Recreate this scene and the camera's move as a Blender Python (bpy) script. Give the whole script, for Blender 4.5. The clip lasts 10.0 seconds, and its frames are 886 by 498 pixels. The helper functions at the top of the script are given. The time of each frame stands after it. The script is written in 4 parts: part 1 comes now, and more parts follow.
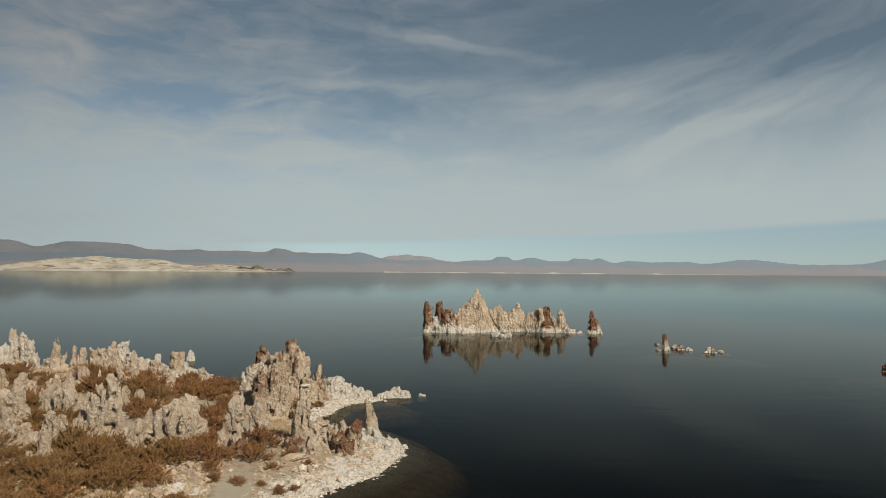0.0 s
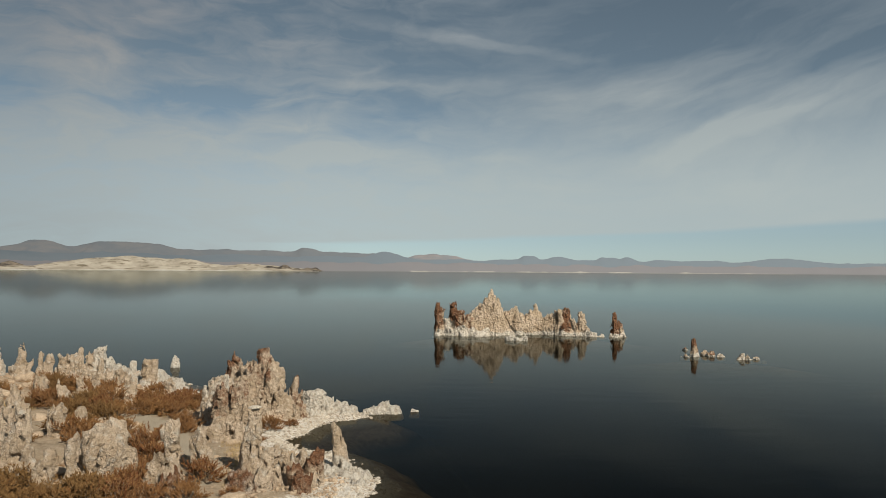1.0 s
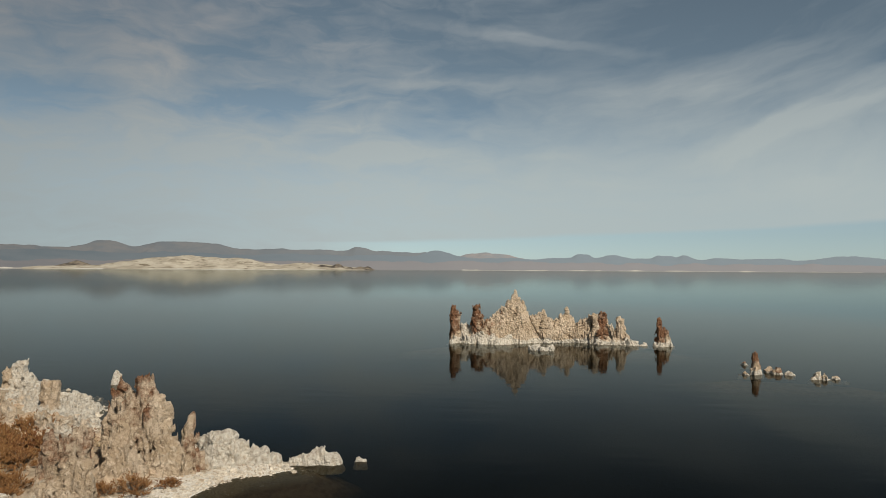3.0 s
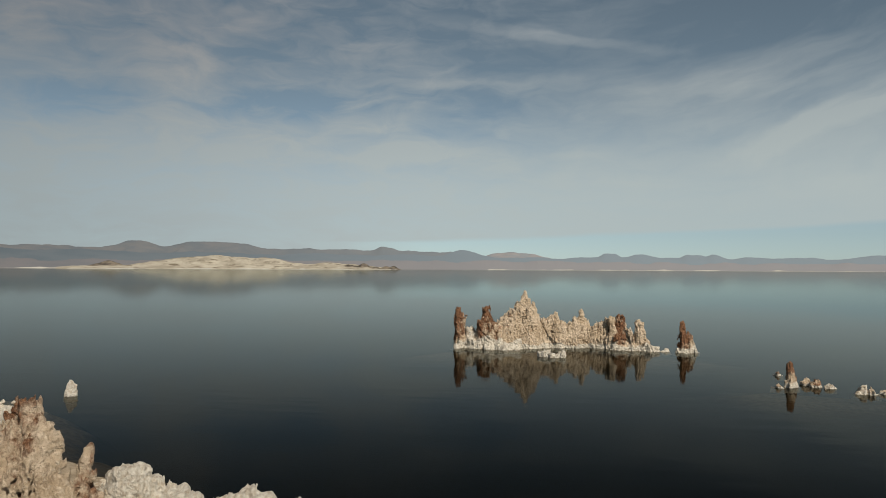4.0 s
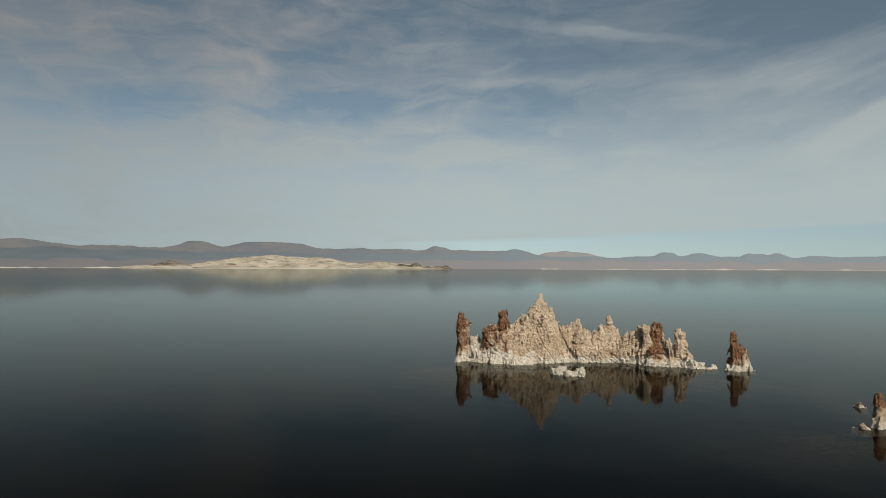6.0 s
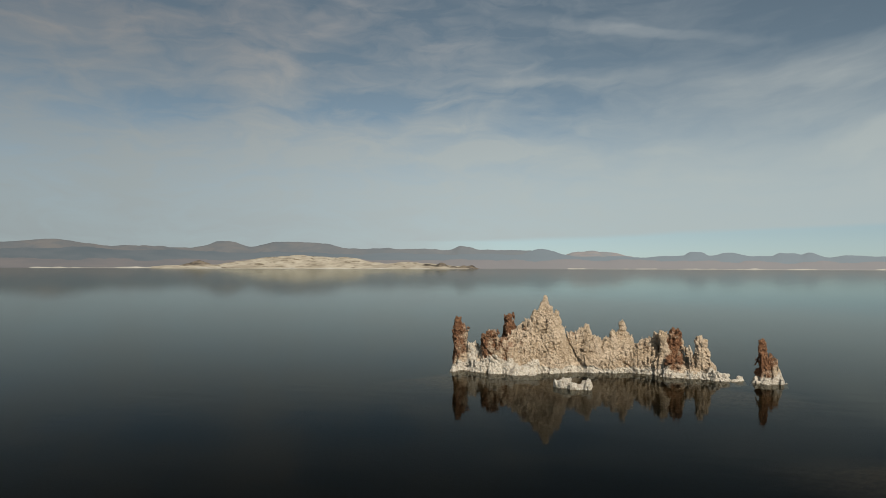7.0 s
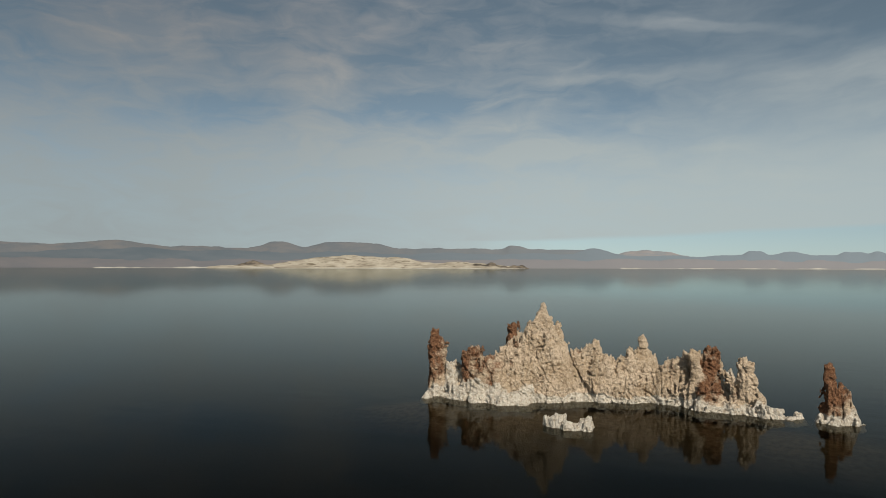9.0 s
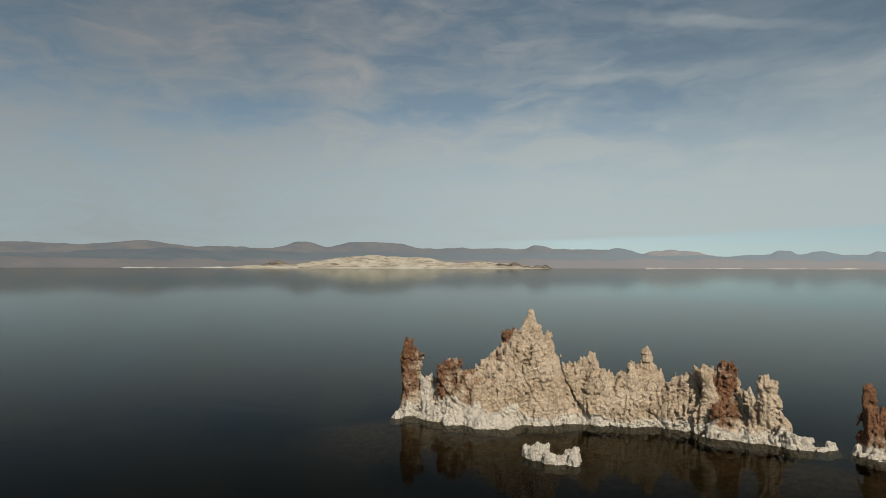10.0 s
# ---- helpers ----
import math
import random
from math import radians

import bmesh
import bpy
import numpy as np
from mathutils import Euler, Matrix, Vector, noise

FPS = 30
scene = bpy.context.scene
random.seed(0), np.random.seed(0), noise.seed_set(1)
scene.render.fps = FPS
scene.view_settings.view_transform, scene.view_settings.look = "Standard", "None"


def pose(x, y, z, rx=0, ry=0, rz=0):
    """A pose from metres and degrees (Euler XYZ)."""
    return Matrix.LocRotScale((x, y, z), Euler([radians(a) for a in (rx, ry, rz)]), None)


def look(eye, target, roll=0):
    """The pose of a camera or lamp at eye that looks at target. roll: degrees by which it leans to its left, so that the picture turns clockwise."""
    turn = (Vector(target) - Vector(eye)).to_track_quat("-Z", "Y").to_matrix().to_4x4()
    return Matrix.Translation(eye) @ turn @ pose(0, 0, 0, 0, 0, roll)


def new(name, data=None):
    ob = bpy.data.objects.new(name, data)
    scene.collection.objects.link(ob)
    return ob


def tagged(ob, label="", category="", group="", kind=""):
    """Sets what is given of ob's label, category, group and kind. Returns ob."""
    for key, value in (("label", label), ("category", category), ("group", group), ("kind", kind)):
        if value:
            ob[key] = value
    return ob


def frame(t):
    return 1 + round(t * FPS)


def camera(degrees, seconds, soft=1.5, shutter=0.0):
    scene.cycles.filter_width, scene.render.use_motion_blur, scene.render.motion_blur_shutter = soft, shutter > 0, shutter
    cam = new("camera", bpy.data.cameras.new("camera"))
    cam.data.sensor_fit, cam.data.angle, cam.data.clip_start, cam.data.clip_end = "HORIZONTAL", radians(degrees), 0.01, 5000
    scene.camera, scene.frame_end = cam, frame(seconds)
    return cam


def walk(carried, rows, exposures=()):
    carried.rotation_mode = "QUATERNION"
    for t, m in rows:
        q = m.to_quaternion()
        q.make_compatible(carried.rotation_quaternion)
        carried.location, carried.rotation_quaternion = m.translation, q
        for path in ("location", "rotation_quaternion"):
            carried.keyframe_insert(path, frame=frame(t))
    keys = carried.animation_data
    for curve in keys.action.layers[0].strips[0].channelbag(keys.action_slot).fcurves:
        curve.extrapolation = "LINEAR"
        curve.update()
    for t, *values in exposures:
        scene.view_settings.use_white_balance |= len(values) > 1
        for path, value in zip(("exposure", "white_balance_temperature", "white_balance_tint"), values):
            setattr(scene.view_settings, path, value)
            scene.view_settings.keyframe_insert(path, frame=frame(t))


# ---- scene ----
cam = camera(65.1, 10.0, soft=0.9)
# seconds, x, y, z, yaw, pitch, roll of a drone that flies out over the lake
ROWS = [
    (0.0, 1.145, -1.369, 7.782, 2.703, 1.841, 0.42),
    (0.5, 1.884, 1.239, 7.786, 3.803, 1.799, 0.395),
    (1.0, 2.632, 3.894, 7.785, 4.893, 1.761, 0.37),
    (1.5, 3.382, 6.586, 7.779, 5.976, 1.725, 0.345),
    (2.0, 4.124, 9.312, 7.77, 7.056, 1.693, 0.325),
    (2.5, 4.853, 12.065, 7.757, 8.135, 1.663, 0.305),
    (4.0, 6.894, 20.442, 7.707, 11.384, 1.59, 0.25),
    (4.5, 7.51, 23.262, 7.689, 12.474, 1.571, 0.23),
    (5.0, 8.088, 26.092, 7.671, 13.566, 1.553, 0.215),
    (5.5, 8.626, 28.93, 7.655, 14.659, 1.538, 0.20),
    (7.0, 9.984, 37.485, 7.623, 17.928, 1.502, 0.165),
    (7.5, 10.352, 40.351, 7.62, 19.003, 1.494, 0.152),
    (8.0, 10.679, 43.227, 7.623, 20.065, 1.486, 0.142),
    (8.5, 10.969, 46.113, 7.631, 21.108, 1.48, 0.133),
    (9.0, 11.224, 49.014, 7.645, 22.126, 1.474, 0.125),
    (9.5, 11.448, 51.933, 7.668, 23.114, 1.469, 0.119),
    (10.0, 11.646, 54.873, 7.698, 24.065, 1.465, 0.113),
]
walk(cam, [(t, pose(x, y, z, 0, 0, yaw) @ pose(0, 0, 0, 90 + pitch) @ pose(0, 0, 0, 0, 0, roll))
           for t, x, y, z, yaw, pitch, roll in ROWS])

# ---- light ----
SUN_AZ, SUN_EL = 139.0, 37.0      # degrees clockwise from +y, and above the horizon
az, el = radians(SUN_AZ), radians(SUN_EL)
toward = Vector((math.sin(az) * math.cos(el), math.cos(az) * math.cos(el), math.sin(el)))
sun_data = bpy.data.lights.new("sun", "SUN")
sun_data.energy, sun_data.angle, sun_data.color = 4.6, radians(0.6), (1.0, 0.90, 0.76)
sun = new("sun", sun_data)
sun.matrix_world = look(toward * 200, (0, 0, 0))


class Nodes:
    """A short way to wire a node tree."""

    def __init__(self, tree):
        self.tree = tree
        tree.nodes.clear()

    def add(self, kind, **values):
        n = self.tree.nodes.new(kind)
        for key, v in values.items():
            self.put(n.inputs[key], v)
        return n

    def put(self, socket, v):
        if isinstance(v, bpy.types.NodeSocket):
            self.tree.links.new(v, socket)
        else:
            socket.default_value = v

    def math(self, op, a, b=0.0, c=0.0, clamp=False):
        n = self.tree.nodes.new("ShaderNodeMath")
        n.operation, n.use_clamp = op, clamp
        for s, v in zip(n.inputs, (a, b, c)):
            self.put(s, v)
        return n.outputs[0]

    def vec(self, op, a, b=(0, 0, 0)):
        n = self.tree.nodes.new("ShaderNodeVectorMath")
        n.operation = op
        self.put(n.inputs[0], a)
        self.put(n.inputs[1], b)
        return n.outputs[0]

    def step(self, v, lo, hi, to_lo=0.0, to_hi=1.0):
        n = self.tree.nodes.new("ShaderNodeMapRange")
        n.interpolation_type = "SMOOTHSTEP"
        for s, x in zip(n.inputs, (v, lo, hi, to_lo, to_hi)):
            self.put(s, x)
        return n.outputs[0]

    def mix(self, fac, a, b, blend="MIX"):
        n = self.tree.nodes.new("ShaderNodeMix")
        n.data_type, n.blend_type = "RGBA", blend
        self.put(n.inputs[0], fac)
        for s, v in ((n.inputs[6], a), (n.inputs[7], b)):
            self.put(s, v if isinstance(v, bpy.types.NodeSocket) or len(v) == 4 else (*v, 1.0))
        return n.outputs[2]

    def noise(self, where, scale, detail=4.0, rough=0.55, warp=0.0):
        n = self.add("ShaderNodeTexNoise", Vector=where, Scale=scale, Detail=detail, Roughness=rough, Distortion=warp)
        return n.outputs[0]

    def voronoi(self, where, scale, feature="F1"):
        n = self.tree.nodes.new("ShaderNodeTexVoronoi")
        n.feature = feature
        self.put(n.inputs["Vector"], where)
        self.put(n.inputs["Scale"], scale)
        return n.outputs["Distance"]

    def scaled(self, where, sx, sy, sz, rz=0.0):
        n = self.tree.nodes.new("ShaderNodeMapping")
        self.put(n.inputs["Vector"], where)
        n.inputs["Scale"].default_value = (sx, sy, sz)
        n.inputs["Rotation"].default_value = (0, 0, radians(rz))
        return n.outputs[0]


def make_sky():
    """A clear Nishita sky behind a veil of high cirrus, with a clear strip over the far hills."""
    world = bpy.data.worlds.new("sky")
    world.use_nodes = True
    scene.world = world
    n = Nodes(world.node_tree)
    sky = n.add("ShaderNodeTexSky")
    sky.sky_type, sky.sun_disc = "NISHITA", False
    sky.sun_elevation, sky.sun_rotation = radians(SUN_EL), radians(SUN_AZ)
    sky.altitude, sky.air_density, sky.dust_density, sky.ozone_density = 1900.0, 1.0, 0.7, 1.5
    way = n.add("ShaderNodeTexCoord").outputs["Generated"]
    sep = n.add("ShaderNodeSeparateXYZ", Vector=way)
    x, y, z = sep.outputs
    azim = n.math("MULTIPLY", n.math("ARCTAN2", x, y), 180 / math.pi)
    elev = n.math("MULTIPLY", n.math("ARCSINE", z), 180 / math.pi)
    flat = n.add("ShaderNodeCombineXYZ", X=azim, Y=elev, Z=0.0).outputs[0]
    # fibres lie level on one side and sweep upwards on the other; a coarse and a fine warp curl them
    coarse = n.vec("SUBTRACT", n.add("ShaderNodeTexNoise", Vector=flat, Scale=0.07, Detail=2.0).outputs[1], (0.5, 0.5, 0.5))
    small = n.vec("SUBTRACT", n.add("ShaderNodeTexNoise", Vector=n.scaled(flat, 0.22, 0.5, 1), Scale=1.0, Detail=3.0).outputs[1], (0.5, 0.5, 0.5))
    bent = n.vec("ADD", flat, n.vec("MULTIPLY", coarse, (4.0, 2.2, 0.0)))
    bent = n.vec("ADD", bent, n.vec("MULTIPLY", small, (2.6, 1.3, 0.0)))
    bx, by, _ = n.add("ShaderNodeSeparateXYZ", Vector=bent).outputs
    east = n.math("MAXIMUM", n.math("ADD", bx, 2.0), 0.0)
    sweep = n.math("MULTIPLY", n.math("MULTIPLY", n.math("MULTIPLY", east, east), 0.0075), n.step(elev, 4.0, 13.0))
    lane = n.add("ShaderNodeCombineXYZ", X=bx, Y=n.math("SUBTRACT", by, sweep), Z=0.0).outputs[0]
    broad = n.noise(n.scaled(lane, 0.05, 0.16, 1, -4), 1.0, 3, 0.5)
    streak = n.noise(n.scaled(lane, 0.07, 0.42, 1, -3), 1.0, 5, 0.55, 0.2)
    wisp = n.noise(n.scaled(lane, 0.22, 0.62, 1, -8), 1.0, 5, 0.58, 0.8)
    mass = n.math("MULTIPLY", n.math("SUBTRACT", broad, 0.5), 0.75)
    mass = n.math("ADD", mass, n.math("MULTIPLY", n.math("SUBTRACT", streak, 0.5), 1.15))
    mass = n.math("ADD", mass, n.math("MULTIPLY", n.math("SUBTRACT", wisp, 0.5), n.step(azim, 6.0, -18.0, 0.45, 1.6)))
    mass = n.math("MULTIPLY", mass, n.step(elev, 3.0, 13.0, 0.30, 1.0))
    # a thick veil towards the horizon, thinner overhead
    base = n.math("ADD", n.step(elev, 18.5, 5.5, 0.24, 0.93), n.step(azim, 25.0, -45.0, -0.06, -0.02))
    veil = n.math("ADD", mass, base, clamp=True)
    # the larger cloud banks and blue gaps: bearing, height, half sizes, slope, strength
    fibre = n.math("ADD", n.math("MULTIPLY", n.math("SUBTRACT", streak, 0.5), 2.2), 1.0)
    banks = ((-24.8, 12.7, 5.2, 1.3, 0.03, -0.62), (11.7, 18.6, 14.0, 3.0, 0.0, -0.16), (26.0, 15.6, 5.0, 0.9, 0.30, -0.22),
             (-5.8, 16.2, 7.0, 1.3, -0.05, -0.20), (15.2, 14.6, 6.5, 1.7, 0.10, 0.26), (21.3, 12.4, 8.5, 1.2, 0.42, 0.30),
             (7.0, 13.0, 8.0, 1.2, 0.03, 0.30), (15.2, 10.4, 5.5, 0.8, 0.25, 0.16))
    wide = ((27.7, 13.0, 6.0, 1.3, 0.22, 0.18), (-20.2, 10.6, 10.0, 1.7, -0.09, 0.26), (-31.0, 9.6, 9.0, 1.6, 0.0, 0.16),
            (-5.8, 11.5, 8.0, 1.8, -0.08, -0.22), (-5.0, 18.7, 12.0, 0.55, -0.16, 0.34), (-3.9, 14.4, 4.5, 0.8, 0.10, 0.26), (-11.8, 14.8, 5.0, 0.5, 0.0, 0.26))
    # the gap at bearing -54 is lens corner darkening painted into the sky
    far = ((-45.8, 17.6, 6.0, 2.6, 0.08, 0.42), (-49.6, 8.9, 5.0, 1.4, 0.1, -0.20), (-41.5, 12.0, 7.0, 1.3, 0.12, -0.34),
           (-54.0, 14.5, 5.0, 3.5, 0.0, -0.16), (-33.0, 15.0, 4.5, 3.4, 0.3, 0.26), (-27.0, 19.6, 2.4, 1.4, 0.5, 0.25), (-18.0, 17.2, 4.0, 0.8, 0.2, 0.30))
    for at, up, half, tall, slope, strength in banks + wide + far:
        dx = n.math("SUBTRACT", bx, at)
        dy = n.math("SUBTRACT", n.math("SUBTRACT", by, up), n.math("MULTIPLY", dx, slope))
        dx, dy = n.math("DIVIDE", dx, half), n.math("DIVIDE", dy, tall)
        bank = n.step(n.math("ADD", n.math("MULTIPLY", dx, dx), n.math("MULTIPLY", dy, dy)), 1.7, 0.0, 0.0, strength)
        veil = n.math("ADD", veil, n.math("MULTIPLY", bank, fibre))
    veil = n.math("ADD", veil, 0.0, clamp=True)
    # the clear strip over the far hills
    edge = n.math("ADD", n.math("MULTIPLY", n.math("ADD", azim, 12.0), 0.036), 2.15)
    edge = n.math("ADD", edge, n.math("MULTIPLY", n.math("SUBTRACT", streak, 0.5), 0.7))
    over = n.math("SUBTRACT", elev, edge)
    strip = n.step(over, -0.15, 0.35, 0.22, 1.0)
    left_end = n.step(azim, -8.0, -24.0)
    strip = n.math("MAXIMUM", strip, left_end)
    veil = n.math("MULTIPLY", veil, strip)
    high = n.mix(n.step(azim, 0.0, -35.0), (0.265, 0.303, 0.33), (0.305, 0.312, 0.322))
    low = n.mix(n.step(azim, 0.0, -40.0), (0.43, 0.487, 0.483), (0.42, 0.483, 0.495))
    low = n.mix(n.step(elev, 5.0, 20.0), low, high)
    low = n.mix(n.step(azim, -10.0, -55.0, 0.0, 0.26), low, (0.0, 0.0, 0.0))
    pale = n.add("ShaderNodeHueSaturation", Hue=0.5, Saturation=0.54, Value=1.0, Fac=1.0, Color=sky.outputs[0])
    deep = n.mix(n.step(elev, 2.5, 18.0), (0.055, 0.0665, 0.070), (0.0465, 0.0555, 0.055))
    deep = n.mix(n.step(azim, -12.0, -45.0, 0.0, 0.16), deep, (0.0, 0.0, 0.0))
    tint = n.mix(1.0, pale.outputs[0], deep, "MULTIPLY")
    total = n.mix(veil, tint, low)
    back = n.add("ShaderNodeBackground", Color=total, Strength=1.0)
    out = n.add("ShaderNodeOutputWorld")
    n.tree.links.new(back.outputs[0], out.inputs[0])


make_sky()
scene.view_settings.exposure = 0.0


# ---- materials ----
def material(name):
    m = bpy.data.materials.new(name)
    m.use_nodes = True
    return m, Nodes(m.node_tree)


def finish(n, colour, rough=0.9, height=None, depth=0.05, spec=0.25):
    b = n.add("ShaderNodeBsdfPrincipled", **{"Base Color": colour, "Roughness": rough, "Specular IOR Level": spec})
    if height is not None:
        bump = n.add("ShaderNodeBump", Height=height, Distance=depth, Strength=1.0)
        n.tree.links.new(bump.outputs[0], b.inputs["Normal"])
    out = n.add("ShaderNodeOutputMaterial")
    n.tree.links.new(b.outputs[0], out.inputs[0])


def attr(n, name):
    a = n.add("ShaderNodeAttribute")
    a.attribute_name = name
    return a.outputs["Fac"]


def tufa_material():
    """Knobbly limestone: tan, rust-stained where 'rust' says so, salt-white where 'white' says so."""
    m, n = material("tufa")
    p = n.add("ShaderNodeTexCoord").outputs["Object"]
    rust, white = attr(n, "rust"), attr(n, "white")
    coarse = n.noise(p, 0.9, 4, 0.6)
    fine = n.noise(p, 6.0, 6, 0.65)
    grain = n.noise(p, 26.0, 4, 0.6)
    pits = n.voronoi(p, 7.0)
    tan = n.mix(n.step(coarse, 0.35, 0.68), (0.50, 0.387, 0.268), (0.67, 0.545, 0.412))
    tan = n.mix(n.step(fine, 0.48, 0.72), tan, (0.76, 0.645, 0.505))
    tan = n.mix(n.step(grain, 0.46, 0.30, 0.0, 0.5), tan, (0.24, 0.16, 0.10))
    red = n.mix(n.step(fine, 0.35, 0.65), (0.115, 0.052, 0.028), (0.28, 0.14, 0.075))
    red = n.mix(n.step(grain, 0.52, 0.72), red, (0.42, 0.28, 0.18))
    k = n.step(n.math("ADD", rust, n.math("MULTIPLY", n.math("SUBTRACT", n.noise(p, 1.7, 5, 0.65), 0.5), 1.9)), 0.35, 0.8)
    c = n.mix(k, tan, red)
    salt = n.mix(n.step(fine, 0.3, 0.6), (0.53, 0.445, 0.34), (0.73, 0.685, 0.60))
    w = n.step(n.math("ADD", white, n.math("MULTIPLY", n.math("SUBTRACT", n.noise(p, 2.6, 5, 0.65), 0.5), 1.5)), 0.38, 0.72)
    c = n.mix(w, c, salt)
    # dark cracks and pits, bent so that no cell shows
    bend = n.vec("SUBTRACT", n.add("ShaderNodeTexNoise", Vector=p, Scale=3.2, Detail=3.0).outputs[1], (0.5, 0.5, 0.5))
    q = n.vec("ADD", n.scaled(p, 1.0, 1.0, 0.55), n.vec("MULTIPLY", bend, (0.5, 0.5, 0.4)))
    crack = n.step(n.voronoi(q, 2.6, "DISTANCE_TO_EDGE"), 0.075, 0.0)
    crack = n.math("MULTIPLY", crack, n.step(n.noise(p, 1.3, 3, 0.6), 0.42, 0.60))
    hole = n.step(n.noise(p, 9.0, 3, 0.6), 0.37, 0.27)
    dark_marks = n.math("MAXIMUM", crack, hole)
    c = n.mix(n.math("MULTIPLY", dark_marks, n.math("SUBTRACT", 0.34, n.math("MULTIPLY", w, 0.15))), c, (0.13, 0.08, 0.045))
    h = n.math("ADD", n.math("MULTIPLY", fine, 1.0), n.math("ADD", n.math("MULTIPLY", grain, 0.85), n.math("MULTIPLY", pits, 0.5)))
    h = n.math("SUBTRACT", h, n.math("MULTIPLY", dark_marks, 0.3))
    finish(n, c, 0.92, h, 0.16, 0.15)
    return m


def rock_material(name, dark, light):
    """Loose stones, each a little different."""
    m, n = material(name)
    p = n.add("ShaderNodeTexCoord").outputs["Object"]
    rnd = n.add("ShaderNodeObjectInfo").outputs["Random"]
    isl = n.add("ShaderNodeNewGeometry").outputs["Random Per Island"]
    f = n.noise(p, 5.0, 6, 0.65)
    v = n.math("ADD", n.math("MULTIPLY", n.math("ADD", rnd, isl), 0.3), n.step(f, 0.3, 0.7, 0.0, 0.6), clamp=True)
    finish(n, n.mix(v, dark, light), 0.93, n.math("ADD", f, n.math("MULTIPLY", n.noise(p, 22.0, 4), 0.35)), 0.06, 0.15)
    return m


def plant_material(name, a, b, c):
    m, n = material(name)
    rnd = n.add("ShaderNodeObjectInfo").outputs["Random"]
    isl = n.add("ShaderNodeNewGeometry").outputs["Random Per Island"]
    p = n.add("ShaderNodeTexCoord").outputs["Object"]
    col = n.mix(n.step(rnd, 0.1, 0.9), a, b)
    col = n.mix(n.step(n.math("ADD", isl, n.math("MULTIPLY", n.noise(p, 3.0, 3), 0.8)), 0.55, 1.3), col, c)
    finish(n, col, 0.9, spec=0.1)
    return m


def ground_material():
    """Grey-tan lake sediment, a trodden path, salt-crusted margins and a bed painted darker with depth for the water's
    murk.
    """
    m, n = material("shore_soil")
    p = n.add("ShaderNodeTexCoord").outputs["Object"]
    white, path, deep, litter = attr(n, "white"), attr(n, "path"), attr(n, "deep"), attr(n, "litter")
    f = n.noise(p, 3.0, 6, 0.65)
    g = n.noise(p, 17.0, 5, 0.65)
    big = n.noise(p, 0.35, 4, 0.6)
    c = n.mix(n.step(f, 0.3, 0.7), (0.29, 0.225, 0.15), (0.43, 0.35, 0.255))
    c = n.mix(n.step(g, 0.5, 0.75), c, (0.52, 0.44, 0.335))
    lit = n.step(n.math("ADD", litter, n.math("MULTIPLY", n.math("SUBTRACT", f, 0.5), 1.4)), 0.4, 0.8)
    c = n.mix(lit, c, n.mix(g, (0.16, 0.085, 0.04), (0.34, 0.22, 0.11)))
    trod = n.step(n.math("ADD", path, n.math("MULTIPLY", n.math("SUBTRACT", f, 0.5), 0.7)), 0.4, 0.65)
    c = n.mix(trod, c, n.mix(big, (0.37, 0.315, 0.235), (0.45, 0.395, 0.305)))
    salt = n.step(n.math("ADD", white, n.math("MULTIPLY", n.math("SUBTRACT", f, 0.5), 1.2)), 0.42, 0.7)
    c = n.mix(salt, c, n.mix(n.step(g, 0.3, 0.6), (0.48, 0.42, 0.34), (0.70, 0.665, 0.60)))
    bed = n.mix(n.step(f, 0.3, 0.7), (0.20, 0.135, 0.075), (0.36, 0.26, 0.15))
    # light lost in deep water is painted into the bed, near-black with depth
    deep_murk = (0.022, 0.0215, 0.0145)
    c = n.mix(n.step(deep, 0.0, 0.3), c, n.mix(n.step(deep, 0.3, 1.0), bed, deep_murk))
    finish(n, c, 0.95, n.math("ADD", f, n.math("MULTIPLY", g, 0.5)), 0.10, 0.1)
    return m


def water_material():
    """Clear water with a faint ripple: Fresnel gloss over what lies below."""
    m, n = material("lake_water")
    p = n.add("ShaderNodeTexCoord").outputs["Object"]
    calm = n.step(n.noise(n.scaled(p, 0.012, 0.035, 1, 12), 1.0, 3, 0.55), 0.40, 0.66)
    ripple = n.noise(n.scaled(p, 0.16, 0.85, 1, 14), 1.0, 2, 0.5)
    swell = n.noise(n.scaled(p, 0.25, 0.8, 1, -6), 1.0, 2, 0.5)
    h = n.math("ADD", n.math("MULTIPLY", ripple, n.math("MULTIPLY_ADD", calm, 0.004, 0.0008)), n.math("MULTIPLY", swell, 0.008))
    bump = n.add("ShaderNodeBump", Height=h, Distance=1.0, Strength=1.0)
    facing = n.add("ShaderNodeFresnel", IOR=1.33)
    n.tree.links.new(bump.outputs[0], facing.inputs["Normal"])
    shine = n.math("MULTIPLY", n.math("POWER", facing.outputs[0], 2.05), 1.35)
    shine = n.math("DIVIDE", shine, n.math("MULTIPLY_ADD", shine, 0.5, 1.0))
    gloss = n.add("ShaderNodeBsdfGlossy", Color=(0.94, 0.985, 0.96, 1.0), Roughness=0.05)
    n.tree.links.new(bump.outputs[0], gloss.inputs["Normal"])
    clear = n.add("ShaderNodeBsdfTransparent", Color=(0.52, 0.49, 0.40, 1.0))
    mix = n.add("ShaderNodeMixShader")
    n.tree.links.new(shine, mix.inputs[0])
    n.tree.links.new(clear.outputs[0], mix.inputs[1])
    n.tree.links.new(gloss.outputs[0], mix.inputs[2])
    out = n.add("ShaderNodeOutputMaterial")
